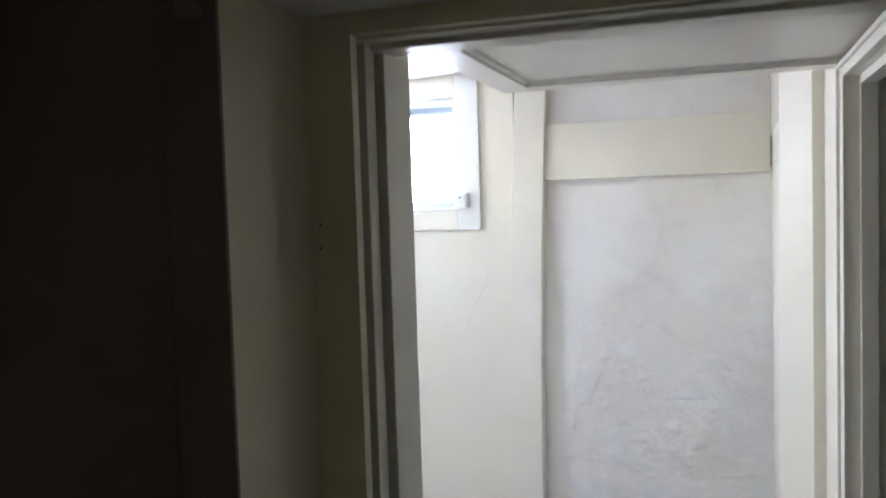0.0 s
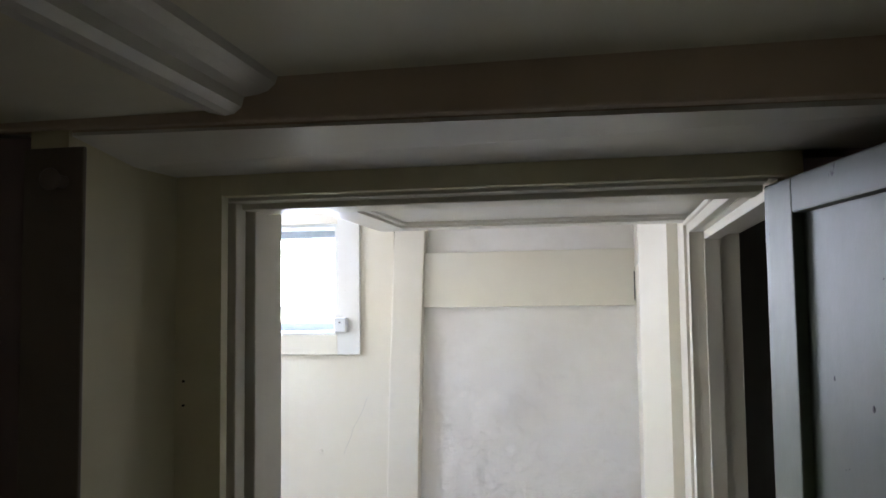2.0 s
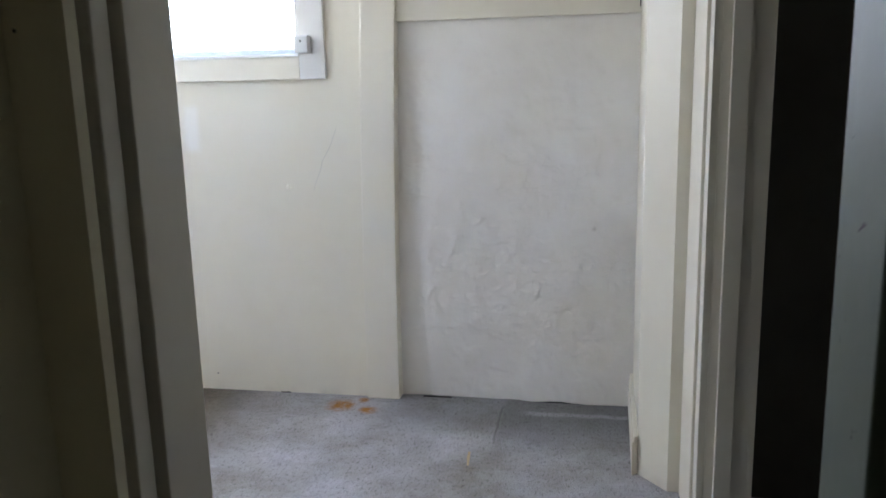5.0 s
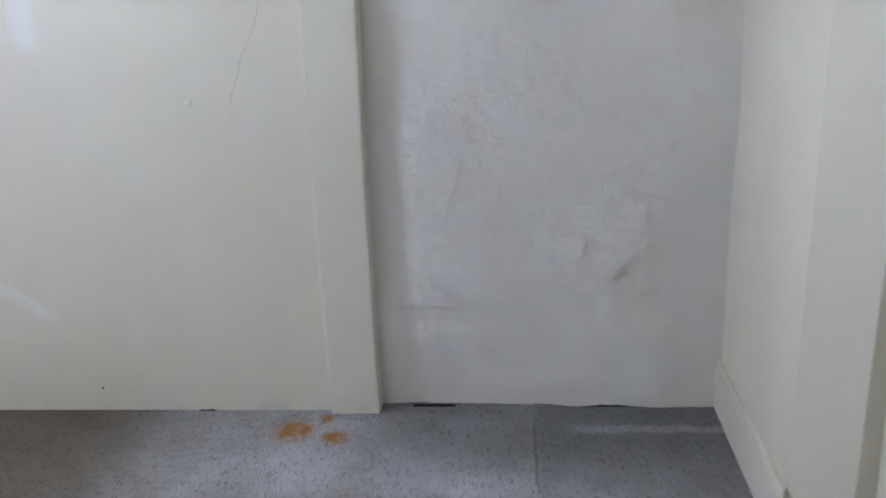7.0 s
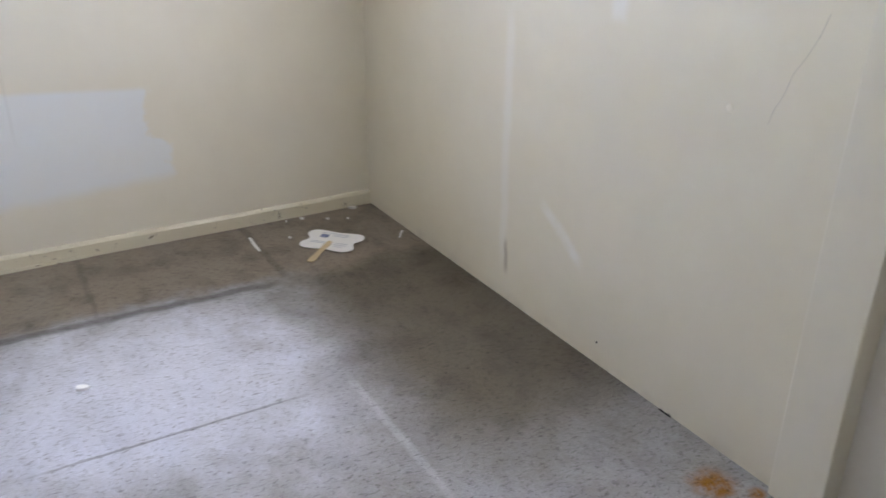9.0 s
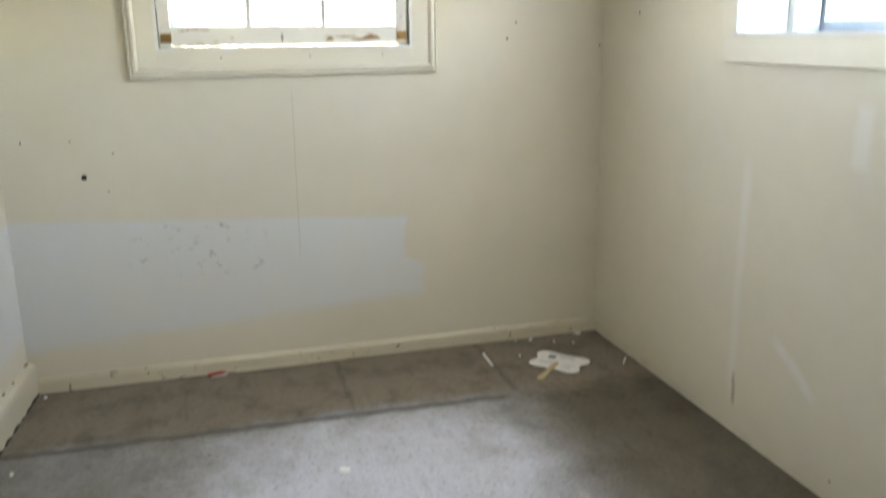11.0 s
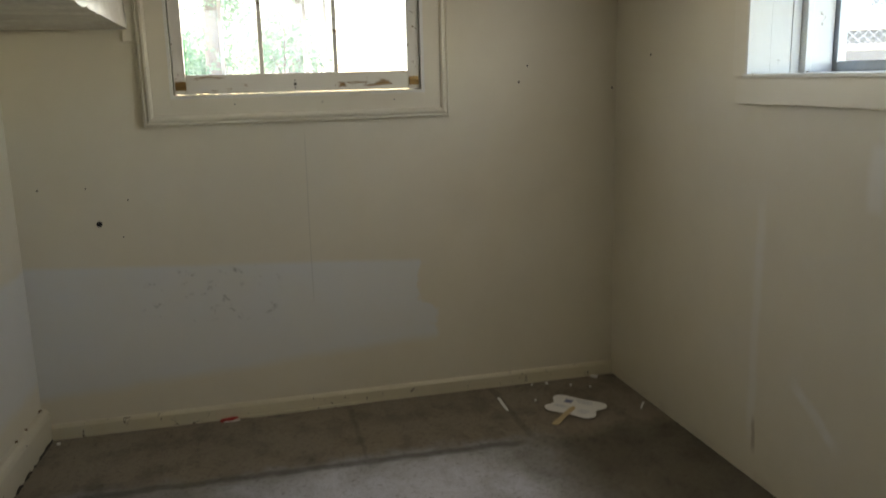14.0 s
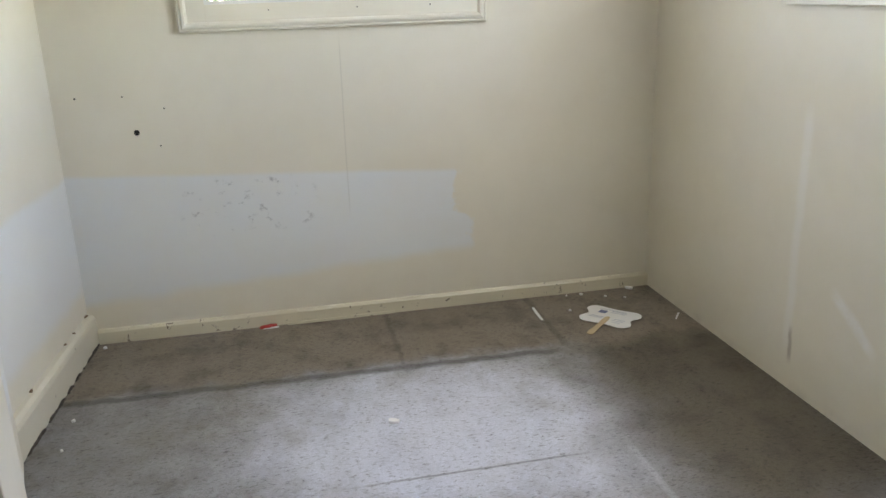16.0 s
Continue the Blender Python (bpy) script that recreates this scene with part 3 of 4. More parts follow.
prism(bm, [(0.411, 3.40), (0.424, 3.418), (0.4315, 4.01), (0.4185, 4.01)], 0.1182, 0.136)
structure("baseboard_recess", bm, M_TRIM, "cream baseboard with a rounded top", 0.003)

# side wall with the second doorway
O0, O1, OH = 1.79, 2.76, 1.712
bm = boxes((EX + 0.03, EX + 0.11, DY + 0.02, O0, 0, CZ), (EX, EX + 0.11, O1, 3.312, 0, CZ), (EX, EX + 0.11, O0, O1, OH, CZ))
structure("wall_east", bm, M_TRIM, "cream painted wall with a side doorway")
bm = boxes((EX - 0.018, EX, O1, O1 + 0.085, 0, SZ), (EX - 0.018, EX, O0, O1, OH, SZ),
           (EX - 0.026, EX - 0.018, O1 + 0.062, O1 + 0.085, 0, SZ), (EX - 0.026, EX - 0.018, O0, O1 + 0.062, SZ - 0.012, SZ))
structure("trim_side_doorway", bm, M_TRIM, "cream casing round the side doorway", 0.003)
bm = boxes((EX + 0.02, EX + 0.058, O1 - 0.022, O1, 0, OH), (EX + 0.058, EX + 0.11, O1 - 0.008, O1, 0, OH), (EX + 0.02, EX + 0.058, O0, O1 - 0.022, OH - 0.022, OH), (EX + 0.058, EX + 0.11, O0, O1 - 0.008, OH - 0.008, OH))
structure("trim_side_stop", bm, M_TRIM, "cream door stop in the side doorway", 0.002)
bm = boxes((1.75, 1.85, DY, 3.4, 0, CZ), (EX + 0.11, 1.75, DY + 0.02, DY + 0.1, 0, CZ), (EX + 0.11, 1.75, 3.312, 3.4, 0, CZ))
structure("wall_closet", bm, M_CLOSET, "walls beyond the side doorway, shade put into their dark colour")

# near wall and the wing wall that carries the door's jamb
JX = -0.352
bm = bmesh.new()
prism(bm, [(WX, SY - 0.032), (-2.0, 1.368), (-2.0, 1.402), (-1.72, SY), (-1.6, SY), (-1.6, 1.20), (WX, 1.20)], 0, CZ)
box(bm, -1.6, JX - 0.12, 1.469, SY, 0, CZ)
structure("wall_south", bm, M_SOUTH, "cream painted wall with a cooler repainted lower part")
structure("wall_wing", boxes((JX - 0.03, JX, DY + 0.002, 1.947, 0, CZ)), M_TRIM, "cream painted jamb board beside the door")
structure("wall_over_door", boxes((JX, EX + 0.1, DY - 0.02, DY + 0.12, DH + 0.03, CZ)), M_TRIM, "cream painted wall over the door")

# ---- anteroom ----
bm = boxes((-1.6, -0.47, 1.452, 1.4685, 0, CZ))
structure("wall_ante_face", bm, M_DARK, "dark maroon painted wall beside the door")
bm = boxes((-0.47, -0.412, 1.446, DY, 0, 1.79))
structure("wall_reveal", bm, M_OLIVE, "olive cream reveal of the doorway")
bm = boxes((-0.475, -0.383, 1.438, 1.4455, 0, 1.742))
structure("trim_dark_post", bm, M_DARKPOST, "dark brown edge board beside the doorway", 0.003)
bm = boxes((-1.6, 0.95, 1.452, DY - 0.02, 1.745, CZ))
for v in bm.verts:
    if v.co.z < 1.75 and v.co.y < 1.5:
        v.co.z += 0.016 * (0.5 - v.co.x)   # its front edge rises a little
structure("wall_head", bm, M_SOFFIT, "cream soffit over the doorway")
bm = boxes((-0.17, 0.95, 1.425, 1.4515, 1.752, 1.88), (-1.6, -0.17, 1.425, 1.4515, 1.752, 1.80))
for v in bm.verts:
    if v.co.z < 1.76:
        v.co.z += 0.016 * (0.5 - v.co.x)
structure("trim_head_beam", bm, M_HEAD, "brown painted beam over the doorway", 0.003)
bm = boxes((-0.10, 1.0, -0.2, 1.4515, 1.815, 2.0))
structure("ceiling_ante", bm, M_ANTE, "dull olive ceiling of the dark anteroom")
bm = boxes((-1.6, -0.19, -0.2, 1.4245, 1.776, 2.0))
structure("ceiling_ante_low", bm, M_ANTE, "lower dull olive ceiling of the dark anteroom")
bm = bmesh.new()
prism(bm, [(-0.195, 1.773), (-0.172, 1.768), (-0.160, 1.770), (-0.150, 1.778), (-0.146, 1.791), (-0.128, 1.793), (-0.114, 1.797), (-0.104, 1.806), (-0.099, 1.82), (-0.095, 1.9), (-0.195, 1.9)], -0.2, 1.4245, "y")
structure("trim_ante", bm, M_SOFFIT, "stepped cream ceiling moulding in the anteroom")
# unseen walls close the anteroom; their pale paint is chosen to bounce light
bm = boxes((-1.3, -1.2, -0.1, 1.4515, 0, 2.0), (-1.3, 1.08, -0.2, -0.1, 0, 2.0), (0.98, 1.08, -0.1, DY + 0.1, 0, 2.0))
structure("wall_ante", bm, M_ANTE, "unseen olive cream walls closing the anteroom, pale to bounce light")
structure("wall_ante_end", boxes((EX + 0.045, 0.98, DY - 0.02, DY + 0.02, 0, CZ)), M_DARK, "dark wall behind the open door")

# ---- door frame ----
bm = boxes((-0.412, -0.329, 1.735, DY, 0, 1.745), (-0.329, EX + 0.045, 1.735, DY, DH + 0.006, 1.745))
structure("trim_door_casing", bm, M_OLIVE, "olive brown flat door casing", 0.002)
bm = boxes((JX, -0.349, DY, 1.776, 0, DH), (JX, -0.322, 1.776, 1.816, 0, DH), (JX, -0.336, 1.816, 1.828, 0, DH), (JX, -0.309, 1.828, 1.950, 0, SZ),
           (-0.349, EX, DY, 1.80, DH, DH + 0.03), (-0.324, EX, 1.80, 1.88, DH - 0.010, DH + 0.03))
structure("door_frame", bm, M_TRIM, "cream painted jamb with a stepped stop", 0.003)


def door_leaf():
    d = thing("door", (0.552, 1.79, 0), "grey green painted panel door with scuffed gloss, standing open", "door")
    turn = Matrix.Translation((0.545, 1.785, 0)) @ Matrix.Rotation(radians(11), 4, "Z")

    def placed(bm):
        bmesh.ops.transform(bm, matrix=turn, verts=bm.verts)
        return bm
    # in the leaf's own axes: along -y from the hinge, face towards -x
    L, T, h, S, R = 0.84, 0.052, 1.699, 0.098, 0.052
    part("stile", placed(boxes((0, T, -S, 0, 0.01, h))), M_DOOR, d, "", 0.003)
    part("stile", placed(boxes((0, T, -L, -L + 0.09, 0.01, h))), M_DOOR, d, "", 0.003)
    part("rail", placed(boxes((0, T, -L + 0.09, -S, h - R, h))), M_DOOR, d, "", 0.003)
    part("rail", placed(boxes((0, T, -L + 0.09, -S, 0.01, 0.18))), M_DOOR, d, "", 0.003)
    part("panel", placed(boxes((0.017, T - 0.004, -L + 0.09, -S, 0.18, h - R))), M_DOOR, d, "scuffed flat panel")
    pick = random.Random(3)
    bm = bmesh.new()
    for _ in range(22):
        y, z, r = -S - pick.uniform(0.03, 0.5), pick.uniform(0.7, 1.6), pick.uniform(0.0015, 0.004)
        bmesh.ops.create_uvsphere(bm, u_segments=8, v_segments=6, radius=r, matrix=Matrix.Translation((0.017, y, z)) @ Matrix.Diagonal((0.25, 1, pick.uniform(1.2, 2.6), 1)))
    part("scuff_marks", placed(bm), M_GRIME, d, "small dark scuff marks")


door_leaf()

# ---- baseboards ----
bm = bmesh.new()
prism(bm, [(WX, 0.0), (WX + 0.018, 0.0), (WX + 0.018, 0.052), (WX + 0.010, 0.062), (WX, 0.064)], SY, NY, "y")
structure("baseboard_west", bm, M_BASE, "low yellowed baseboard, chipped along the carpet")
bm = bmesh.new()
ya, yb = SY - 0.032, 1.368
rows = []
for x, y in ((WX, ya), (-2.0, yb)):
    rows.append([bm.verts.new(v) for v in ((x, y, 0.0), (x, y + 0.030, 0.0), (x, y + 0.030, 0.105), (x, y + 0.026, 0.122), (x, y + 0.014, 0.134), (x, y, 0.138))])
for k in range(5):
    bm.faces.new((rows[0][k], rows[0][k + 1], rows[1][k + 1], rows[1][k]))
bm.faces.new(rows[0][::-1])
bm.faces.new(rows[1])
bmesh.ops.recalc_face_normals(bm, faces=bm.faces)
structure("baseboard_south", bm, paint("cream_baseboard_paint", (0.74, 0.69, 0.55), 0.35, 0.12, (1, 1, 1), 0.14, 0.5, (0.2, 0.14, 0.09)), "yellowed cream baseboard with brown chipped edge")


# crumbling joint over the near baseboard and dirt at its foot
M_CRUMB = plain("brown_crumbling_joint", (0.20, 0.13, 0.07), 0.9, 0, 0.5, 60)
M_GRIT = plain("dark_carpet_edge_dirt", (0.08, 0.068, 0.055), 0.95, 0, 0.5, 60)
for name, mat, label, off, z0, hh, count, thr in (("trim_joint", M_CRUMB, "brown crumbling joint over the baseboard", 0.002, 0.136, 0.006, 150, 0.36), ("trim_edge_dirt", M_GRIT, "dark dirt at the foot of the baseboard", 0.030, 0.0, 0.010, 150, -0.15)):
    bm = bmesh.new()
    for k in range(count):
        u = k / count
        a = noise.noise(Vector((u * 17, off * 90, 3))) + 0.25 * noise.noise(Vector((u * 90, 1, off * 50)))
        if a < thr:
            continue
        x = WX + 0.02 + u * (-2.02 - WX)
        y = ya + (yb - ya) * (x - WX) / (-2.0 - WX) + off
        w = (-2.02 - WX) / count * 0.6
        d = 0.004 + 0.008 * abs(noise.noise(Vector((u * 70, 5, off * 90))))
        prism(bm, [(x - w, y - 0.002), (x + w, y - 0.003), (x + w * 0.7, y + d * 0.8), (x - w * 0.4, y + d)], z0 - 0.001, z0 + hh * (0.25 + min(0.75, a + 0.3)))
    structure(name, bm, mat, label)


# ---- window in the window wall ----
def window_west():
    y0, y1, z0, z1 = WIN1
    w = thing("window_1", (WX, (y0 + y1) / 2, z0), "three pane white wooden basement window with worn paint", "window", "", "structure")
    c0, c1, cb = 1.949, 3.188, 1.259
    part("casing", boxes((WX, WX + 0.02, c0 + 0.03, y0 - 0.012, cb + 0.03, CZ), (WX, WX + 0.02, y1 + 0.012, c1 - 0.03, cb + 0.03, CZ),
                         (WX, WX + 0.02, y0 - 0.012, y1 + 0.012, cb + 0.03, z0 - 0.012), (WX, WX + 0.02, y0 - 0.012, y1 + 0.012, z1 + 0.012, CZ)), M_TRIM, w, "flat cream casing", 0.002)
    bm = bmesh.new()
    rings = []
    for (y, z), (dy, dz) in (((c0, CZ), (1, 0)), ((c0, cb), (1, 1)), ((c1, cb), (-1, 1)), ((c1, CZ), (-1, 0))):
        rings.append([bm.verts.new((WX + h, y + dy * u, z + dz * u)) for u, h in ((0, 0), (0, 0.022), (0.006, 0.026), (0.012, 0.022), (0.014, 0.024), (0.020, 0.033), (0.028, 0.034), (0.034, 0.029), (0.038, 0.0205), (0.038, 0.0))])
    for p, q in zip(rings, rings[1:]):
        for k in range(9):
            bm.faces.new((p[k], p[k + 1], q[k + 1], q[k]))
    bmesh.ops.recalc_face_normals(bm, faces=bm.faces)
    part("back_band", bm, M_TRIM, w, "rounded outer moulding")
    part("window_frame", boxes((WX - 0.20, WX + 0.022, y0 - 0.012, y0, z0 - 0.012, z1 + 0.012), (WX - 0.20, WX + 0.022, y1, y1 + 0.012, z0 - 0.012, z1 + 0.012),
                               (WX - 0.20, WX + 0.022, y0, y1, z0 - 0.012, z0), (WX - 0.20, WX + 0.022, y0, y1, z1, z1 + 0.012)), M_TRIM_W, w)
    a, b, s = WX - 0.035, WX + 0.002, 0.004
    g0, g1, gb, gt = y0 + 0.05, y1 - 0.055, z0 + 0.08, z1 - 0.052
    part("sash_stile", boxes((a, b, y0 + s, g0, z0 + s, z1 - s)), M_SASH, w, "", 0.003)
    part("sash_stile", boxes((a, b, g1, y1 - s, z0 + s, z1 - s)), M_SASH, w, "", 0.003)
    part("sash_rail", boxes((a, b, g0, g1, z0 + s, gb)), M_RAIL, w, "chipped bottom rail", 0.003)
    part("sash_rail", boxes((a, b, g0, g1, gt, z1 - s)), M_SASH, w, "", 0.003)
    pw = (g1 - g0) / 3
    for i in (1, 2):
        part("muntin", boxes((a + 0.006, b - 0.006, g0 + pw * i - 0.009, g0 + pw * i + 0.009, gb, gt)), M_SASH, w, "", 0.003)
    for i in range(3):
        pane = part("pane", boxes((a + 0.012, a + 0.015, g0 + pw * i + 0.008, g0 + pw * (i + 1) - 0.008, gb, gt)), M_DUSTY, w)
        pane.visible_shadow = False
    for y in (y0 + 0.03, y1 - 0.03):
        bm = boxes((b, b + 0.006, y - 0.02, y + 0.02, z0 + 0.02, z0 + 0.055))
        rod(bm, (b + 0.008, y - 0.02, z0 + 0.038), (b + 0.008, y + 0.02, z0 + 0.038), 0.006)
        part("hinge", bm, M_BRASS, w, "tarnished brass hinge")
    for y in (2.257, 2.866):
        p = part("plate", boxes((b, b + 0.004, y - 0.035, y + 0.035, z1 - 0.030, z1 - 0.006)), M_SASH, w, "painted over metal plate")
        for dy in (-0.02, 0.02):
            part("screw_hole", boxes((b + 0.004, b + 0.006, y + dy - 0.004, y + dy + 0.004, z1 - 0.022, z1 - 0.014)), M_HOLE, p)
    for dz in (0.02, 0.035, 0.05):
        bm = bmesh.new()
        rod(bm, (b - 0.002, 2.545, z0 + dz), (b + 0.002, 2.545, z0 + dz), 0.006 if dz == 0.035 else 0.003)
        part("screw_hole", bm, M_HOLE, w)
    # bars of the outer storm frame
    for y in (2.266, 2.612, 2.70):
        part("storm_bar", boxes((WX - 0.19, WX - 0.17, y - 0.008, y + 0.008, z0, z1)), M_TRIM_W, w)


window_west()


# ---- window in the long wall ----
def window_north():
    x0, x1, z0, z1 = WIN2
    w = thing("window_2", ((x0 + x1) / 2, NY, z0), "white painted deep set basement window with an aluminium storm sash", "window", "", "structure")
    f = NY - 0.02
    part("casing", boxes((x1, x1 + 0.104, f, NY, 1.309, CZ)), M_TRIM_W, w, "", 0.003)
    part("casing", boxes((x0 - 0.08, x0, f + 0.012, NY, 1.40, CZ)), M_TRIM, w, "", 0.003)
    part("casing", boxes((x0, x1, f, NY, z1, CZ)), M_TRIM, w, "", 0.003)
    part("apron", boxes((x0 - 0.04, x1, f, NY, 1.309, z0 - 0.012)), M_TRIM, w, "flat cream apron board", 0.003)
    part("window_sill", boxes((x0, x1, f - 0.004, NY + 0.37, z0 - 0.012, z0)), M_TRIM_W, w, "", 0.002)
    for s, x in ((1, x0), (-1, x1)):
        bs = []
        for yy0, yy1, d in ((NY - 0.015, NY + 0.07, 0.012), (NY + 0.071, NY + 0.15, 0.010), (NY + 0.151, NY + 0.185, 0.012)):
            bs.append((min(x, x + s * d), max(x, x + s * d), yy0, yy1, z0, z1))
        part("lining_board", boxes(*bs), M_TRIM_W, w, "white lining boards", 0.002)
        part("stop", boxes((min(x, x + s * 0.035), max(x, x + s * 0.035), NY + 0.19, NY + 0.215, z0, z1 - 0.02)), M_TRIM_W, w, "", 0.003)
        part("stop", boxes((min(x, x + s * 0.02), max(x, x + s * 0.02), NY + 0.216, NY + 0.31, z0, z1)), M_TRIM_W, w, "", 0.003)
    part("head_lining", boxes((x0, x1, NY, NY + 0.31, z1 - 0.012, z1)), M_TRIM_W, w)
    part("head_stop", boxes((x0, x1, NY + 0.19, NY + 0.215, z1 - 0.04, z1 - 0.012)), M_ALU, w, "grey metal head track")
    a, b = NY + 0.315, NY + 0.35
    t = 0.035
    part("storm_stile", boxes((x0, x0 + t, a, b, z0, z1)), M_ALU, w, "aluminium storm sash", 0.002)
    part("storm_stile", boxes((x1 - t, x1, a, b, z0, z1)), M_ALU, w, "aluminium storm sash", 0.002)
    part("storm_rail", boxes((x0 + t, x1 - t, a, b, z0, z0 + t)), M_ALU, w, "", 0.002)
    part("storm_rail", boxes((x0 + t, x1 - t, a, b, z1 - t, z1)), M_ALU, w, "", 0.002)
    pane = part("pane", boxes((x0 + t, x1 - t, a + 0.014, a + 0.018, z0 + t, z1 - t)), M_GLASS, w)
    pane.visible_shadow = False


window_north()

# ---- boxed duct along the near wall ----
def boxed_duct():
    d = thing("boxed_duct", (-1.7, 1.70, 1.632), "cream painted boxing under the ceiling with torn lower edge", "duct", "", "structure")
    bm = bmesh.new()
    n = 80
    xa, xb = WX + 0.002, JX - 0.14
    pts = []
    for i in range(n + 1):
        x = xa + (xb - xa) * i / n
        torn = 0.5 + 0.5 * math.tanh((x - (WX + 0.75)) * 6)
        dz = 0.012 * torn * noise.noise(Vector((x * 16, 2, 0)))
        dy = 0.006 * torn * noise.noise(Vector((x * 11, 5, 0)))
        pts.append([bm.verts.new(v) for v in ((x, SY, 1.632), (x, 1.922 + dy, 1.632 + dz), (x, 1.921 + dy * 0.5, 1.66 + 0.5 * dz), (x, 1.912 + 0.3 * dy, 1.78), (x, 1.906, ceiling_z(x, 1.906) + 0.02), (x, SY, ceiling_z(x, 1.906) + 0.02))])
    for p, q in zip(pts, pts[1:]):
        for k in range(6):
            bm.faces.new((p[k], p[(k + 1) % 6], q[(k + 1) % 6], q[k]))
    bm.faces.new(pts[0][::-1])
    bm.faces.new(pts[-1])
    bmesh.ops.recalc_face_normals(bm, faces=bm.faces)
    part("boxing", bm, M_DUCT, d)
    # a split in the facing, the curl under it and the ragged joint with the ceiling
    bm = bmesh.new()
    prism(bm, [(-1.505, 1.672), (-1.480, 1.684), (-1.482, 1.73), (-1.490, 1.76), (-1.505, 1.805), (-1.514, 1.78), (-1.506, 1.74), (-1.518, 1.70)], 1.9095, 1.9215, "y")
    part("split", bm, M_DARKPOST, d, "dark vertical split in the facing")
    bm = bmesh.new()
    prev = None
    for k in range(13):
        u = k / 12
        x, z = -1.70 + 0.23 * u, 1.668 + 0.012 * math.sin(u * 3.1) - 0.010 * u
        ring = [bm.verts.new((x, 1.921 + 0.016 * math.sin(u * 3.1) + dy, z + dz)) for dy, dz in ((0, 0.005), (0.004, -0.007), (0.0, -0.009), (-0.003, 0.004))]
        if prev:
            for a in range(4):
                bm.faces.new((prev[a], prev[(a + 1) % 4], ring[(a + 1) % 4], ring[a]))
        prev = ring
    part("torn_curl", bm, M_PAPER, d, "white curl of torn facing", 0, True)
    bm = bmesh.new()
    for k in range(34):
        x = -2.5 + 0.045 * k
        w = 0.02 + 0.012 * noise.noise(Vector((x * 20, 0, 1)))
        h = 0.004 + 0.004 * abs(noise.noise(Vector((x * 31, 3, 1))))
        yt, zt = 1.907, ceiling_z(x, 1.907)
        box(bm, x - w, x + w, yt - 0.004, yt + 0.006, zt - h, zt + 0.004)
    part("ragged_joint", bm, M_PAPER, d, "ragged white paint edge at the ceiling")
    bm = bmesh.new()
    pts = [Vector(v) for v in ((-1.655, 1.905, 1.806), (-1.655, 1.925, 1.806), (-1.66, 1.934, 1.796), (-1.672, 1.938, 1.790), (-1.686, 1.938, 1.796), (-1.692, 1.936, 1.808))]
    for a, b in zip(pts, pts[1:]):
        rod(bm, a, b, 0.003, 8)
    part("hook", bm, M_IRON, d, "small dark bent hook")
    bm = bmesh.new()
    prism(bm, [(-1.520, 1.690), (-1.515, 1.812), (-1.60, 1.822), (-1.705, 1.815), (-1.712, 1.740), (-1.704, 1.672), (-1.62, 1.664)], 1.905, 1.9195, "y")
    part("patch", bm, M_DUCT, d, "lifted patch of painted facing", 0.002)
    # filler board between the boxing and the window casing
    part("filler_board", boxes((WX, WX + 0.012, 1.90, 1.948, 1.585, CZ)), M_TRIM, d, "", 0.002)


boxed_duct()


# ---- things in the room ----
def outline_smooth(pts, k=6):
    out, n = [], len(pts)
    for i in range(n):
        p0, p1, p2, p3 = (Vector(pts[(i + d) % n]) for d in (-1, 0, 1, 2))
        for j in range(k):
            t = j / k
            out.append(tuple(0.5 * ((2 * p1) + (p2 - p0) * t + (2 * p0 - 5 * p1 + 4 * p2 - p3) * t * t + (3 * p1 - p0 - 3 * p2 + p3) * t ** 3)))
    return out


def paper_fan():
    f = thing("hand_fan", (-2.585, 3.63, 0.0), "white card hand fan with wooden stick, lying on the carpet", "fan")
    turn = Matrix.Translation((-2.585, 3.63, 0.010)) @ Matrix.Rotation(math.atan2(0.68, 0.74), 4, "Z") @ Matrix.Rotation(radians(2.5), 4, "X")

    def placed(bm):
        bmesh.ops.transform(bm, matrix=turn, verts=bm.verts)
        return bm
    shape = outline_smooth([(0.10, 0.085), (0.125, 0.045), (0.10, 0.0), (0.118, -0.05), (0.085, -0.085), (0.0, -0.078), (-0.085, -0.085), (-0.118, -0.05), (-0.10, 0.0), (-0.125, 0.045), (-0.10, 0.085), (0.0, 0.08)])
    bm = bmesh.new()
    prism(bm, shape, 0.0, 0.002)
    card = part("card", placed(bm), M_PAPER, f, "white card with small print")
    part("printed_mark", placed(boxes((-0.062, -0.028, 0.02, 0.05, 0.002, 0.0026))), M_INK, card)
    for y, a, b in ((0.062, -0.07, 0.05), (0.052, -0.01, 0.06), (0.04, -0.01, 0.055), (-0.02, -0.08, -0.02), (-0.032, -0.085, -0.02), (-0.02, 0.03, 0.08), (-0.035, 0.025, 0.075), (-0.05, 0.03, 0.07)):
        part("print_line", placed(boxes((a, b, y, y + 0.004, 0.002, 0.0025))), plain_ink, card)
    bm = bmesh.new()
    prism(bm, outline_smooth([(-0.011, -0.02), (0.011, -0.02), (0.0115, -0.12), (0.015, -0.19), (0.0, -0.202), (-0.015, -0.19), (-0.0115, -0.12)], 4), 0.0022, 0.0048)
    part("stick", placed(bm), M_STICK, f, "flat bare wooden stick")


plain_ink = plain("pale_grey_print", (0.48, 0.5, 0.55), 0.7, 0, 0.1)
paper_fan()


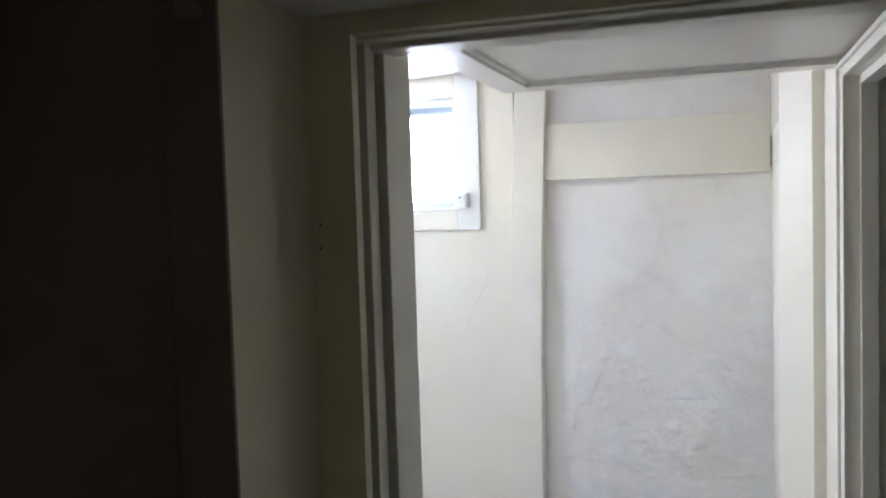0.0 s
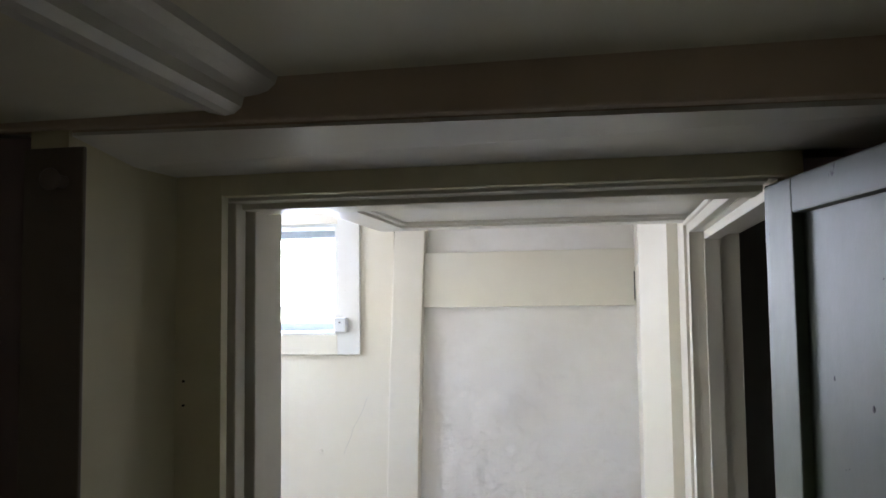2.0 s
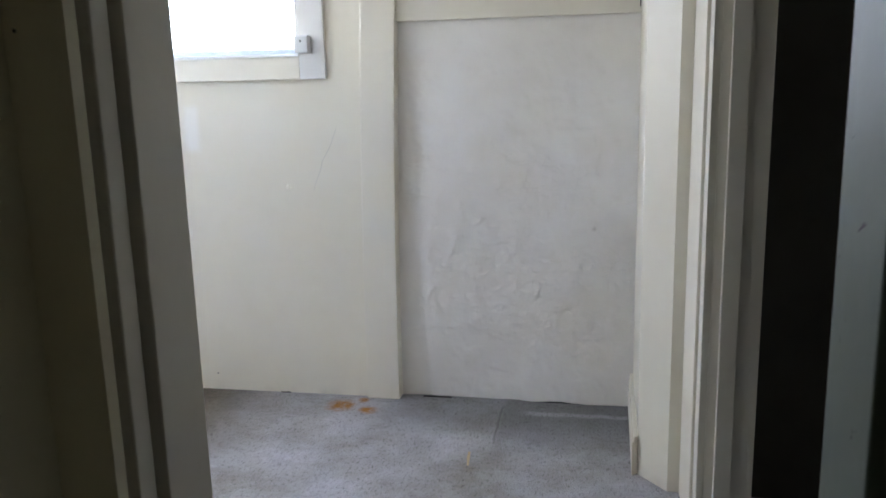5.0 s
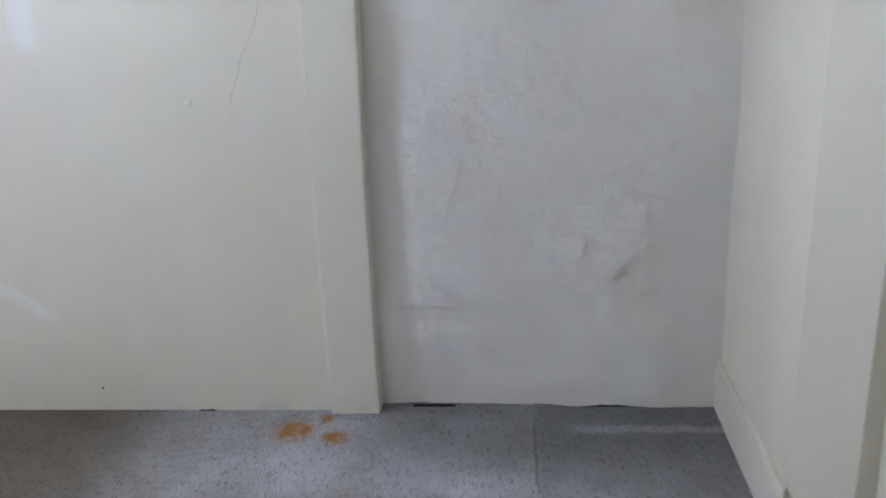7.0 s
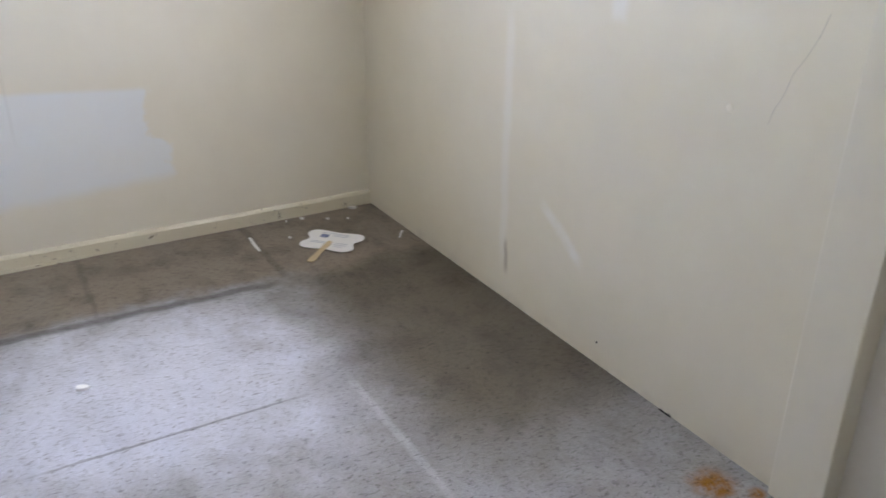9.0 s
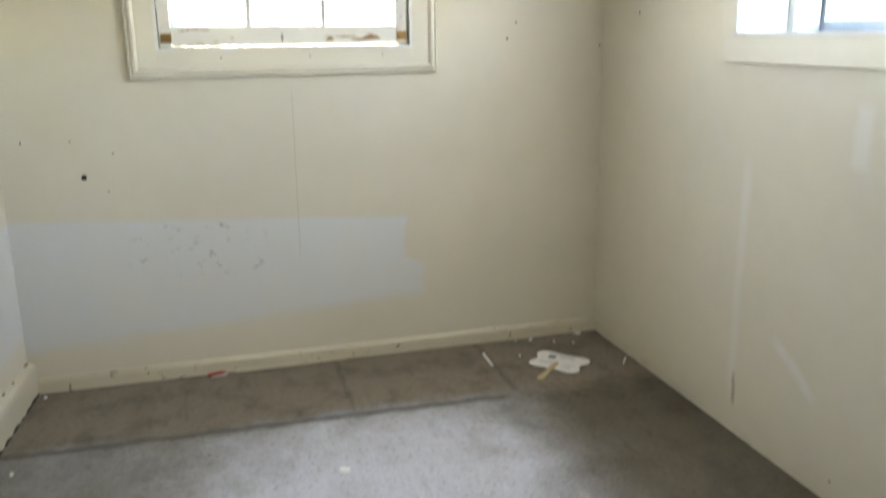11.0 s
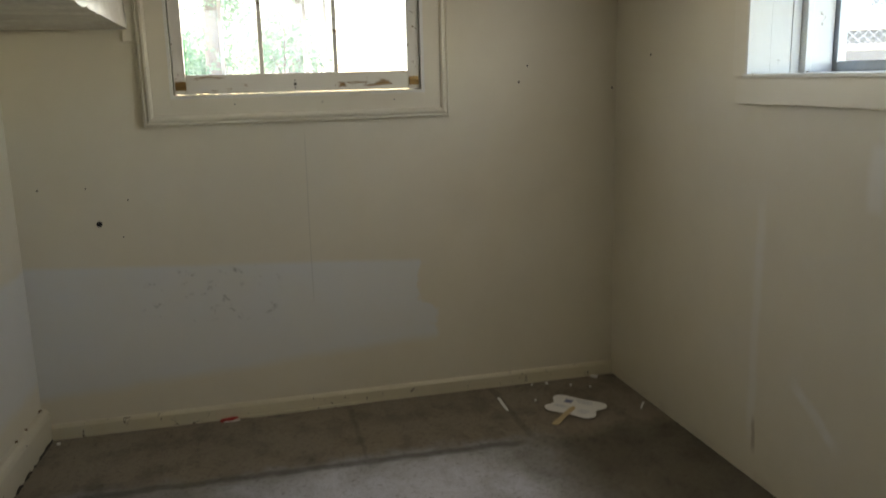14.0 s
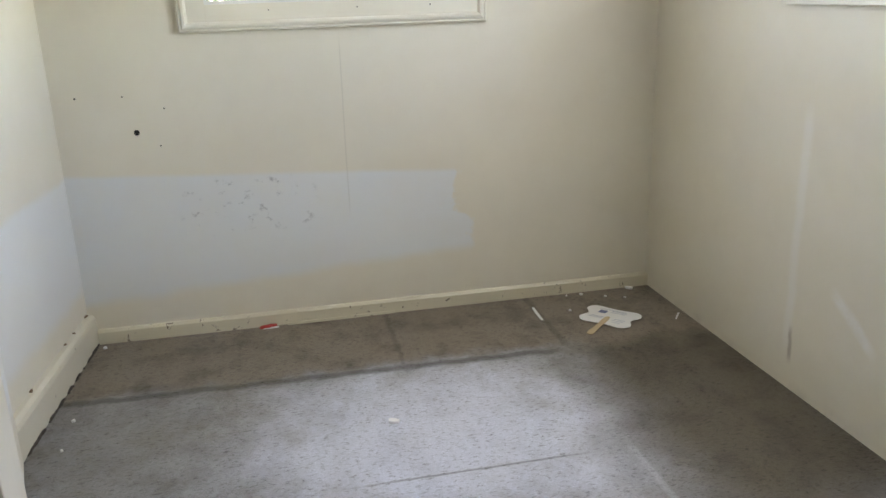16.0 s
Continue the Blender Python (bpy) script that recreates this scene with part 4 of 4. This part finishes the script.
def scrap(name, x, y, w, h, turn, material, label, category, group="", lift=0.003):
    bm = bmesh.new()
    n = 9
    pts = []
    for i in range(n):
        a = 2 * math.pi * i / n
        r = 0.75 + 0.35 * noise.noise(Vector((x * 31 + math.cos(a) * 2, y * 17 + math.sin(a) * 2, 3)))
        pts.append((x + r * (w * math.cos(a) * math.cos(turn) - h * math.sin(a) * math.sin(turn)), y + r * (w * math.cos(a) * math.sin(turn) + h * math.sin(a) * math.cos(turn))))
    prism(bm, pts, 0.0005, lift)
    for v in bm.verts:
        if v.co.z > 0.001:
            v.co.z += 0.004 * abs(noise.noise(v.co * 60))
    ob = new(name, mesh_of(bm, name, material))
    return tagged(ob, label, category, group)


scrap("paper_scrap", -1.95, 2.577, 0.027, 0.016, 1.2, plain("bright_paper", (0.93, 0.93, 0.93), 0.5, 0, 0.03), "small torn white paper scrap on the carpet", "paper scrap", "", 0.009)
scrap("paper_scrap", -2.911, 3.870, 0.026, 0.018, 0.9, M_PAPER, "white plaster crumb in the carpet corner", "debris", "crumbs in the corner", 0.008)
for x, y, r in ((-2.896, 3.622, 0.012), (-2.84, 3.72, 0.008), (-2.80, 3.80, 0.007), (-2.72, 3.50, 0.008), (-2.90, 3.55, 0.006), (-2.25, 1.502, 0.010), (-2.05, 1.505, 0.008), (-2.88, 1.505, 0.012)):
    scrap("plaster_crumb", x, y, r, r * 0.8, x * 3, M_PAPER, "small white plaster crumb on the carpet", "debris", "crumbs in the corner", 0.006)
scrap("red_card_scrap", -2.912, 2.178, 0.014, 0.05, 0.1, M_RED, "red torn card scrap tucked against the baseboard", "card scrap", "", 0.012)
scrap("paper_scrap", -2.905, 2.19, 0.008, 0.045, 0.05, M_PAPER, "white torn card edge beside the baseboard", "paper scrap", "", 0.004)


def splinter(name, a, b, w, h, material, label, category):
    bm = bmesh.new()
    a, b = Vector((*a, 0)), Vector((*b, 0))
    side = (b - a).normalized().cross(Vector((0, 0, 1))) * w / 2
    prism(bm, [tuple((a - side)[:2]), tuple((a + side * 0.6)[:2]), tuple(((a + b) / 2 + side)[:2]), tuple((b + side * 0.4)[:2]), tuple((b - side)[:2])], 0.001, h)
    return tagged(new(name, mesh_of(bm, name, material)), label, category)


splinter("wood_splinter", (-2.918, 2.26), (-2.924, 2.74), 0.010, 0.012, M_BASE, "long thin painted wood splinter along the baseboard", "splinter")
splinter("plastic_strip", (-2.800, 3.352), (-2.650, 3.344), 0.014, 0.004, M_PAPER, "thin white strip lying on the carpet", "strip")
splinter("plastic_strip", (-2.56, 3.945), (-2.50, 3.90), 0.008, 0.004, M_PAPER, "thin white strip beside the wall", "strip")
splinter("plastic_strip", (-0.15, 3.50), (-0.14, 3.40), 0.010, 0.004, M_STICK, "small pale wooden sliver on the carpet", "strip")


def nail(p, way, r=0.004, label="dark nail head in the painted wall"):
    bm = bmesh.new()
    rod(bm, Vector(p) - Vector(way) * 0.004, Vector(p) + Vector(way) * 0.003, r, 8)
    return tagged(new("nail", mesh_of(bm, "nail", M_IRON)), label, "nail", "nails in the walls")


for y, z, r in ((3.51, 1.392, 0.005), (3.55, 1.461, 0.004), (3.546, 1.799, 0.003), (1.53, 1.027, 0.004), (1.706, 1.026, 0.003), (1.858, 0.972, 0.003), (1.827, 0.824, 0.003), (3.954, 1.357, 0.004), (3.30, 1.80, 0.003)):
    nail((WX, y, z), (1, 0, 0), r)
for x, z, r in ((-2.625, 1.773, 0.004), (-2.63, 1.49, 0.004), (-2.377, 1.86, 0.003)):
    nail((x, NY, z), (0, -1, 0), r)
for y, z in ((2.027, 1.853), (2.027, 1.828), (3.096, 1.873), (3.096, 1.842), (2.30, 1.335), (2.65, 1.335), (2.95, 1.335)):
    nail((WX + 0.02, y, z), (1, 0, 0), 0.0028, "dark nail head in the window casing")
for x, z in ((-2.02, 1.915), (-2.02, 1.885)):
    nail((x, NY - 0.008, z), (0, -1, 0), 0.004, "dark nail head in the window casing")
nail((-0.395, 1.735, 1.40), (0, -1, 0), 0.0022, "dark screw head in the door casing")
nail((-0.395, 1.735, 1.36), (0, -1, 0), 0.0022, "dark screw head in the door casing")

nail((-1.323, NY, 0.073), (0, -1, 0), 0.003)
bm = bmesh.new()
bmesh.ops.create_uvsphere(bm, u_segments=14, v_segments=8, radius=0.011, matrix=Matrix.Translation((-0.948, NY, 0.883)) @ Matrix.Diagonal((1, 0.4, 1, 1)))
tagged(new("paint_blob", mesh_of(bm, "paint_blob", M_WALL, 0, True)), "round painted over blob on the cream wall", "paint blob")

# round hole in the window wall
bm = bmesh.new()
rod(bm, (WX - 0.002, 1.742, 0.882), (WX + 0.0025, 1.742, 0.882), 0.011, 16)
tagged(new("pipe_hole", mesh_of(bm, "pipe_hole", M_HOLE)), "small round dark hole in the wall", "hole")

# cup hook in the long wall
bm = bmesh.new()
pts = [Vector((-2.495 + 0.016 * math.cos(a), NY - 0.018, 1.816 + 0.012 * math.sin(a))) for a in [0.4 + i * 0.6 for i in range(8)]]
for a, b in zip([Vector((-2.495, NY + 0.002, 1.822))] + pts, pts):
    if (b - a).length > 1e-4:
        rod(bm, a, b, 0.0025, 8)
tagged(new("hook", mesh_of(bm, "hook", M_IRON)), "small dark bent wire hook in the wall", "hook")


def sensor():
    b = thing("window_sensor", (-0.835, NY - 0.03, 1.41), "small white plastic alarm contact on the window casing", "sensor")
    part("housing", boxes((-0.868, -0.812, NY - 0.062, NY - 0.0205, 1.408, 1.474)), M_PLASTIC, b, "", 0.006)
    bm = bmesh.new()
    rod(bm, (-0.84, NY - 0.0625, 1.452), (-0.84, NY - 0.064, 1.452), 0.004, 10)
    part("screw", bm, M_IRON, b)


sensor()


def wall_knob():
    k = thing("wall_knob", (-0.413, 1.4375, 1.694), "round dark wooden peg knob on the post", "knob")
    bm = bmesh.new()
    rod(bm, (-0.413, 1.4379, 1.694), (-0.413, 1.415, 1.694), 0.009, 14)
    part("stem", bm, M_DARKPOST, k)
    bm = bmesh.new()
    bmesh.ops.create_uvsphere(bm, u_segments=18, v_segments=10, radius=0.015, matrix=Matrix.Translation((-0.413, 1.41, 1.694)) @ Matrix.Diagonal((1, 0.55, 1, 1)))
    part("head", bm, M_DARKPOST, k, "", 0, True)


wall_knob()

# dark gap at the end of the board over the rough wall
structure("trim_gap", boxes((0.4250, 0.4285, TY - 0.040, TY - 0.0325, 1.535, 1.655)), M_HOLE, "dark gap at the end of the board")
for a, b, yg in ((-0.42, -0.30, TY), (0.05, 0.19, TY), (-1.04, -0.995, NY + 0.004)):
    bm = bmesh.new()
    top = [(a + (b - a) * k / 9, 0.001 + 0.006 * abs(noise.noise(Vector((k * 0.7 + a * 9, 1, 2)))) * (k % 9 > 0)) for k in range(10)]
    prism(bm, [(a, 0.0004)] + top + [(b, 0.0004)], yg - 0.010, yg + 0.004, "y")
    structure("trim_gap_floor", bm, M_HOLE, "dark gap between wall and carpet")
# hairline crack in the long wall
cr = [(-0.735, 1.12), (-0.752, 1.07), (-0.772, 1.03), (-0.800, 0.985), (-0.808, 0.95), (-0.832, 0.90), (-0.84, 0.872)]
bm = bmesh.new()
for (xa, za), (xb, zb) in zip(cr, cr[1:]):
    w = 0.0006
    bm.faces.new([bm.verts.new(v) for v in ((xa - w, NY - 0.0012, za), (xb - w, NY - 0.0012, zb), (xb + w, NY - 0.0012, zb), (xa + w, NY - 0.0012, za))])
structure("wall_crack", bm, plain("crack_shadow", (0.4, 0.37, 0.33), 0.9), "thin hairline crack in the painted wall")

# ---- outdoors ----
GZ = 1.42
bm = bmesh.new()
F = 400
hx0, hx1, hy0, hy1 = WX - 0.22, 1.95, -0.2, NY + 0.36
ring = [[bm.verts.new((x, y, GZ)) for x, y in ((-F, -F), (F, -F), (F, F), (-F, F))], [bm.verts.new((x, y, GZ)) for x, y in ((hx0, hy0), (hx1, hy0), (hx1, hy1), (hx0, hy1))]]
for i in range(4):
    bm.faces.new((ring[0][i], ring[0][(i + 1) % 4], ring[1][(i + 1) % 4], ring[1][i]))
structure("ground", bm, M_DIRT, "dry lawn with litter outside the windows")
# unseen lid, added to stop daylight leaking in from above
structure("ceiling_light_lid", boxes((hx0, hx1, hy0, hy1, 2.18, 2.4)), M_FOUND, "unseen lid added over the basement to keep daylight out")

DIRN = Vector((-0.747, 0.665, 0))
SIDE = Vector((0.665, 0.747, 0))
EYE2 = Vector((0.494, 2.267, 0))


def facing(d):
    """A frame d metres off along the view out of the long wall's window: x along the facade, y away."""
    return Matrix.Translation(EYE2 + DIRN * d) @ Matrix((SIDE, DIRN, (0, 0, 1))).transposed().to_4x4()


def neighbour_house():
    m = facing(12.0)
    h = thing("neighbour_house", m @ Vector((0, 0, GZ)), "pale yellow clapboard house with a small white trimmed window", "house")

    def placed(bm):
        bmesh.ops.transform(bm, matrix=m, verts=bm.verts)
        return bm
    x0, x1 = -4.6, 4.0
    part("foundation", placed(boxes((x0, x1, 0.05, 6, GZ, 1.87))), M_FOUND, h, "grey shaded foundation")
    part("wall", placed(boxes((x0, x1, 0.03, 6, 1.87, 4.6))), M_SIDING, h)
    board = None
    for k in range(27):
        z = 1.87 + 0.1 * k
        if board is None:
            bm = bmesh.new()
            prism(bm, [(0.03, z), (-0.0, z), (0.018, z + 0.105), (0.03, z + 0.105)], x0, x1, "x")
            board = part("siding_board", placed(bm), M_SIDING, h)
        else:
            ob = new("siding_board", board.data)
            ob.parent, ob.location = h, (0, 0, 0.1 * k)
    part("roof", placed(boxes((x0 - 0.4, x1 + 0.4, -0.5, 6.4, 4.6, 4.75))), M_ROOF, h, "grey roof edge")
    wx, wz0, wz1 = 0.03, 2.15, 2.57
    w = part("window", placed(boxes((wx - 0.17, wx - 0.115, -0.035, 0.02, wz0, wz1), (wx + 0.115, wx + 0.17, -0.035, 0.02, wz0, wz1), (wx - 0.115, wx + 0.115, -0.035, 0.02, wz1 - 0.07, wz1), (wx - 0.2, wx + 0.2, -0.06, 0.02, wz0 - 0.05, wz0))), M_HTRIM, h, "white trimmed window")
    part("pane", placed(boxes((wx - 0.115, wx + 0.115, -0.012, -0.008, wz0, wz1 - 0.07))), plain("dark_far_glass", (0.10, 0.12, 0.14), 0.12), w)
    part("sash_bar", placed(boxes((wx - 0.115, wx + 0.115, -0.02, -0.012, 2.34, 2.37))), M_HTRIM, w)


neighbour_house()


def chain_fence():
    m = facing(5.6)
    f = thing("chain_link_fence", m @ Vector((0, 0, GZ)), "galvanised chain link fence on a low white rail", "fence")

    def placed(bm):
        bmesh.ops.transform(bm, matrix=m, verts=bm.verts)
        return bm
    zb, zt = 1.545, 2.75
    verts, faces = [], []
    step, r = 0.055, 0.0016
    n = int((2.4 + (zt - zb)) / step) + 1
    for s in (1, -1):
        for i in range(-n, n):
            xa = i * step
            xb = xa + s * (zt - zb)
            if max(xa, xb) < -1.3 or min(xa, xb) > 1.3:
                continue
            k = len(verts)
            for x, z in ((xa, zb), (xb, zt)):
                for dx, dy in ((-r * 1.4, -r), (r * 1.4, -r), (0, r)):
                    verts.append(tuple(m @ Vector((x + dx, dy + 0.002 * s, z))))
            faces += [(k, k + 1, k + 4, k + 3), (k + 1, k + 2, k + 5, k + 4), (k + 2, k, k + 3, k + 5)]
    me = bpy.data.meshes.new("wire_mesh")
    me.from_pydata([tuple(Vector(v) - f.location) for v in verts], [], faces)
    me.materials.append(M_GALV)
    ob = tagged(new("wire_mesh", me), "diamond wire mesh")
    ob.parent = f
    bm = bmesh.new()
    rod(bm, (-2.5, 0, 1.53), (2.5, 0, 1.53), 0.018, 12)
    part("bottom_rail", placed(bm), M_HTRIM, f, "white painted rail")
    bm = bmesh.new()
    rod(bm, (-2.5, 0, zt), (2.5, 0, zt), 0.02, 12)
    part("top_rail", placed(bm), M_GALV, f)
    for x in (-2.4, 2.4):
        bm = bmesh.new()
        rod(bm, (x, 0.03, GZ - 0.1), (x, 0.03, zt + 0.05), 0.03, 12)
        part("post", placed(bm), M_GALV, f)


chain_fence()

rng = random.Random(7)


def leaves(centres, count, size):
    """Many small folded leaves scattered through clumps."""
    verts, faces = [], []
    for _ in range(count):
        c, r = rng.choice(centres)
        p = Vector((rng.gauss(0, 0.5), rng.gauss(0, 0.5), rng.gauss(0, 0.5))) * r + Vector(c)
        q = Euler((rng.uniform(-0.9, 0.9), rng.uniform(-0.9, 0.9), rng.uniform(0, 6.28))).to_matrix()
        L = size * rng.uniform(0.6, 1.3)
        k = len(verts)
        for v in ((-L, 0, 0), (0, -L * 0.42, L * 0.08), (L, 0, 0), (0, L * 0.42, L * 0.08)):
            verts.append(tuple(p + q @ Vector(v)))
        faces += [(k, k + 1, k + 2), (k, k + 2, k + 3)]
    return verts, faces


def tree(x, y, r, h, clumps, count, label):
    t = thing("tree", (x, y, GZ), label, "tree", "trees outside the window")
    bm = bmesh.new()
    last, pr = Vector((x, y, GZ - 0.05)), r * 1.35
    for i in range(1, 7):
        nx = Vector((x + 0.06 * noise.noise(Vector((x, i, 1))), y + 0.06 * noise.noise(Vector((y, i, 5))), GZ + h * i / 6))
        rod(bm, last, nx, pr, 12, r * (1.15 - 0.13 * i))
        last, pr = nx, r * (1.15 - 0.13 * i)
    for i in range(5):
        a = rng.uniform(0, 6.28)
        z = GZ + h * rng.uniform(0.3, 0.9)
        rod(bm, (x, y, z), (x + 1.0 * math.cos(a), y + 1.0 * math.sin(a), z + 0.6), r * 0.35, 8, r * 0.1)
    part("trunk", bm, M_BARK, t, "grey brown bark trunk", 0, True)
    vs, fs = leaves(clumps, count * 3, 0.034)
    me = bpy.data.meshes.new("crown")
    me.from_pydata([tuple(Vector(v) - t.location) for v in vs], [], fs)
    me.materials.append(M_LEAF)
    ob = tagged(new("crown", me), "loose green leaves")
    ob.parent = t


def clump_row(x0, x1, y0, y1, z0, z1, n, r):
    return [((rng.uniform(x0, x1), rng.uniform(y0, y1), rng.uniform(z0, z1)), rng.uniform(0.6, 1.2) * r) for _ in range(n)]


tree(-9.0, 2.17, 0.085, 4.5, clump_row(-11, -9.2, 0.6, 2.6, 1.5, 4.6, 26, 0.55), 5200, "slim tree with grey trunk and light green leaves")
tree(-8.2, 3.02, 0.06, 4.5, clump_row(-10.5, -8.4, 1.8, 3.15, 1.5, 4.4, 20, 0.45), 4200, "slim tree with thin grey trunk and green leaves")
tree(-11.5, 0.4, 0.15, 6, clump_row(-13, -10.5, -2.5, 1.6, 1.6, 6.5, 26, 0.8), 5000, "leafy green tree beyond the window")


def shrub(x, y, r, count, label):
    t = thing("shrub", (x, y, GZ), label, "shrub", "shrubs outside the window")
    bm = bmesh.new()
    for i in range(6):
        a = i * 1.05
        rod(bm, (x, y, GZ - 0.02), (x + 0.5 * r * math.cos(a), y + 0.5 * r * math.sin(a), GZ + r), 0.012, 6, 0.004)
    part("stems", bm, M_BARK, t)
    vs, fs = leaves([((x + rng.uniform(-r, r) * 0.6, y + rng.uniform(-r, r) * 0.6, GZ + rng.uniform(0.2, 1.1) * r), 0.5 * r) for _ in range(9)], count * 2, 0.035)
    me = bpy.data.meshes.new("foliage")
    me.from_pydata([tuple(Vector(v) - t.location) for v in vs], [], fs)
    me.materials.append(M_LEAF)
    ob = new("foliage", me)
    ob.parent = t


shrub(-6.6, 2.75, 0.42, 900, "pale green leafy shrub near the window")
shrub(-7.6, 1.6, 0.55, 1200, "green leafy shrub under the trees")
q = facing(5.3) @ Vector((0.30, 0, 0))
shrub(q.x, q.y, 0.09, 60, "small weed by the chain link fence")

# fallen leaves and grit on the ground between the window and the fence
vs, fs = [], []
for _ in range(5200):
    d, a, L = rng.uniform(2.6, 9.0), rng.uniform(-2.2, 2.2), rng.uniform(0.005, 0.016)
    p = facing(d) @ Vector((a, 0, 0))
    if p.y < NY + 0.5:
        continue
    q = Euler((rng.uniform(-0.5, 0.5), rng.uniform(-0.5, 0.5), rng.uniform(0, 6.28))).to_matrix()
    k = len(vs)
    vs += [tuple(Vector((p.x, p.y, GZ + 0.012)) + q @ Vector(v)) for v in ((-L, 0, 0), (0, -L * 0.4, 0.002), (L, 0, 0), (0, L * 0.4, 0.002))]
    fs.append((k, k + 1, k + 2, k + 3))
me = bpy.data.meshes.new("leaf_litter")
me.from_pydata(vs, [], fs)
me.materials.append(plain("brown_dead_leaves", (0.20, 0.13, 0.075), 0.8, 0, 0.6, 14))
tagged(new("leaf_litter", me), "brown fallen leaves scattered over the dry lawn", "leaf litter", "", "stuff")
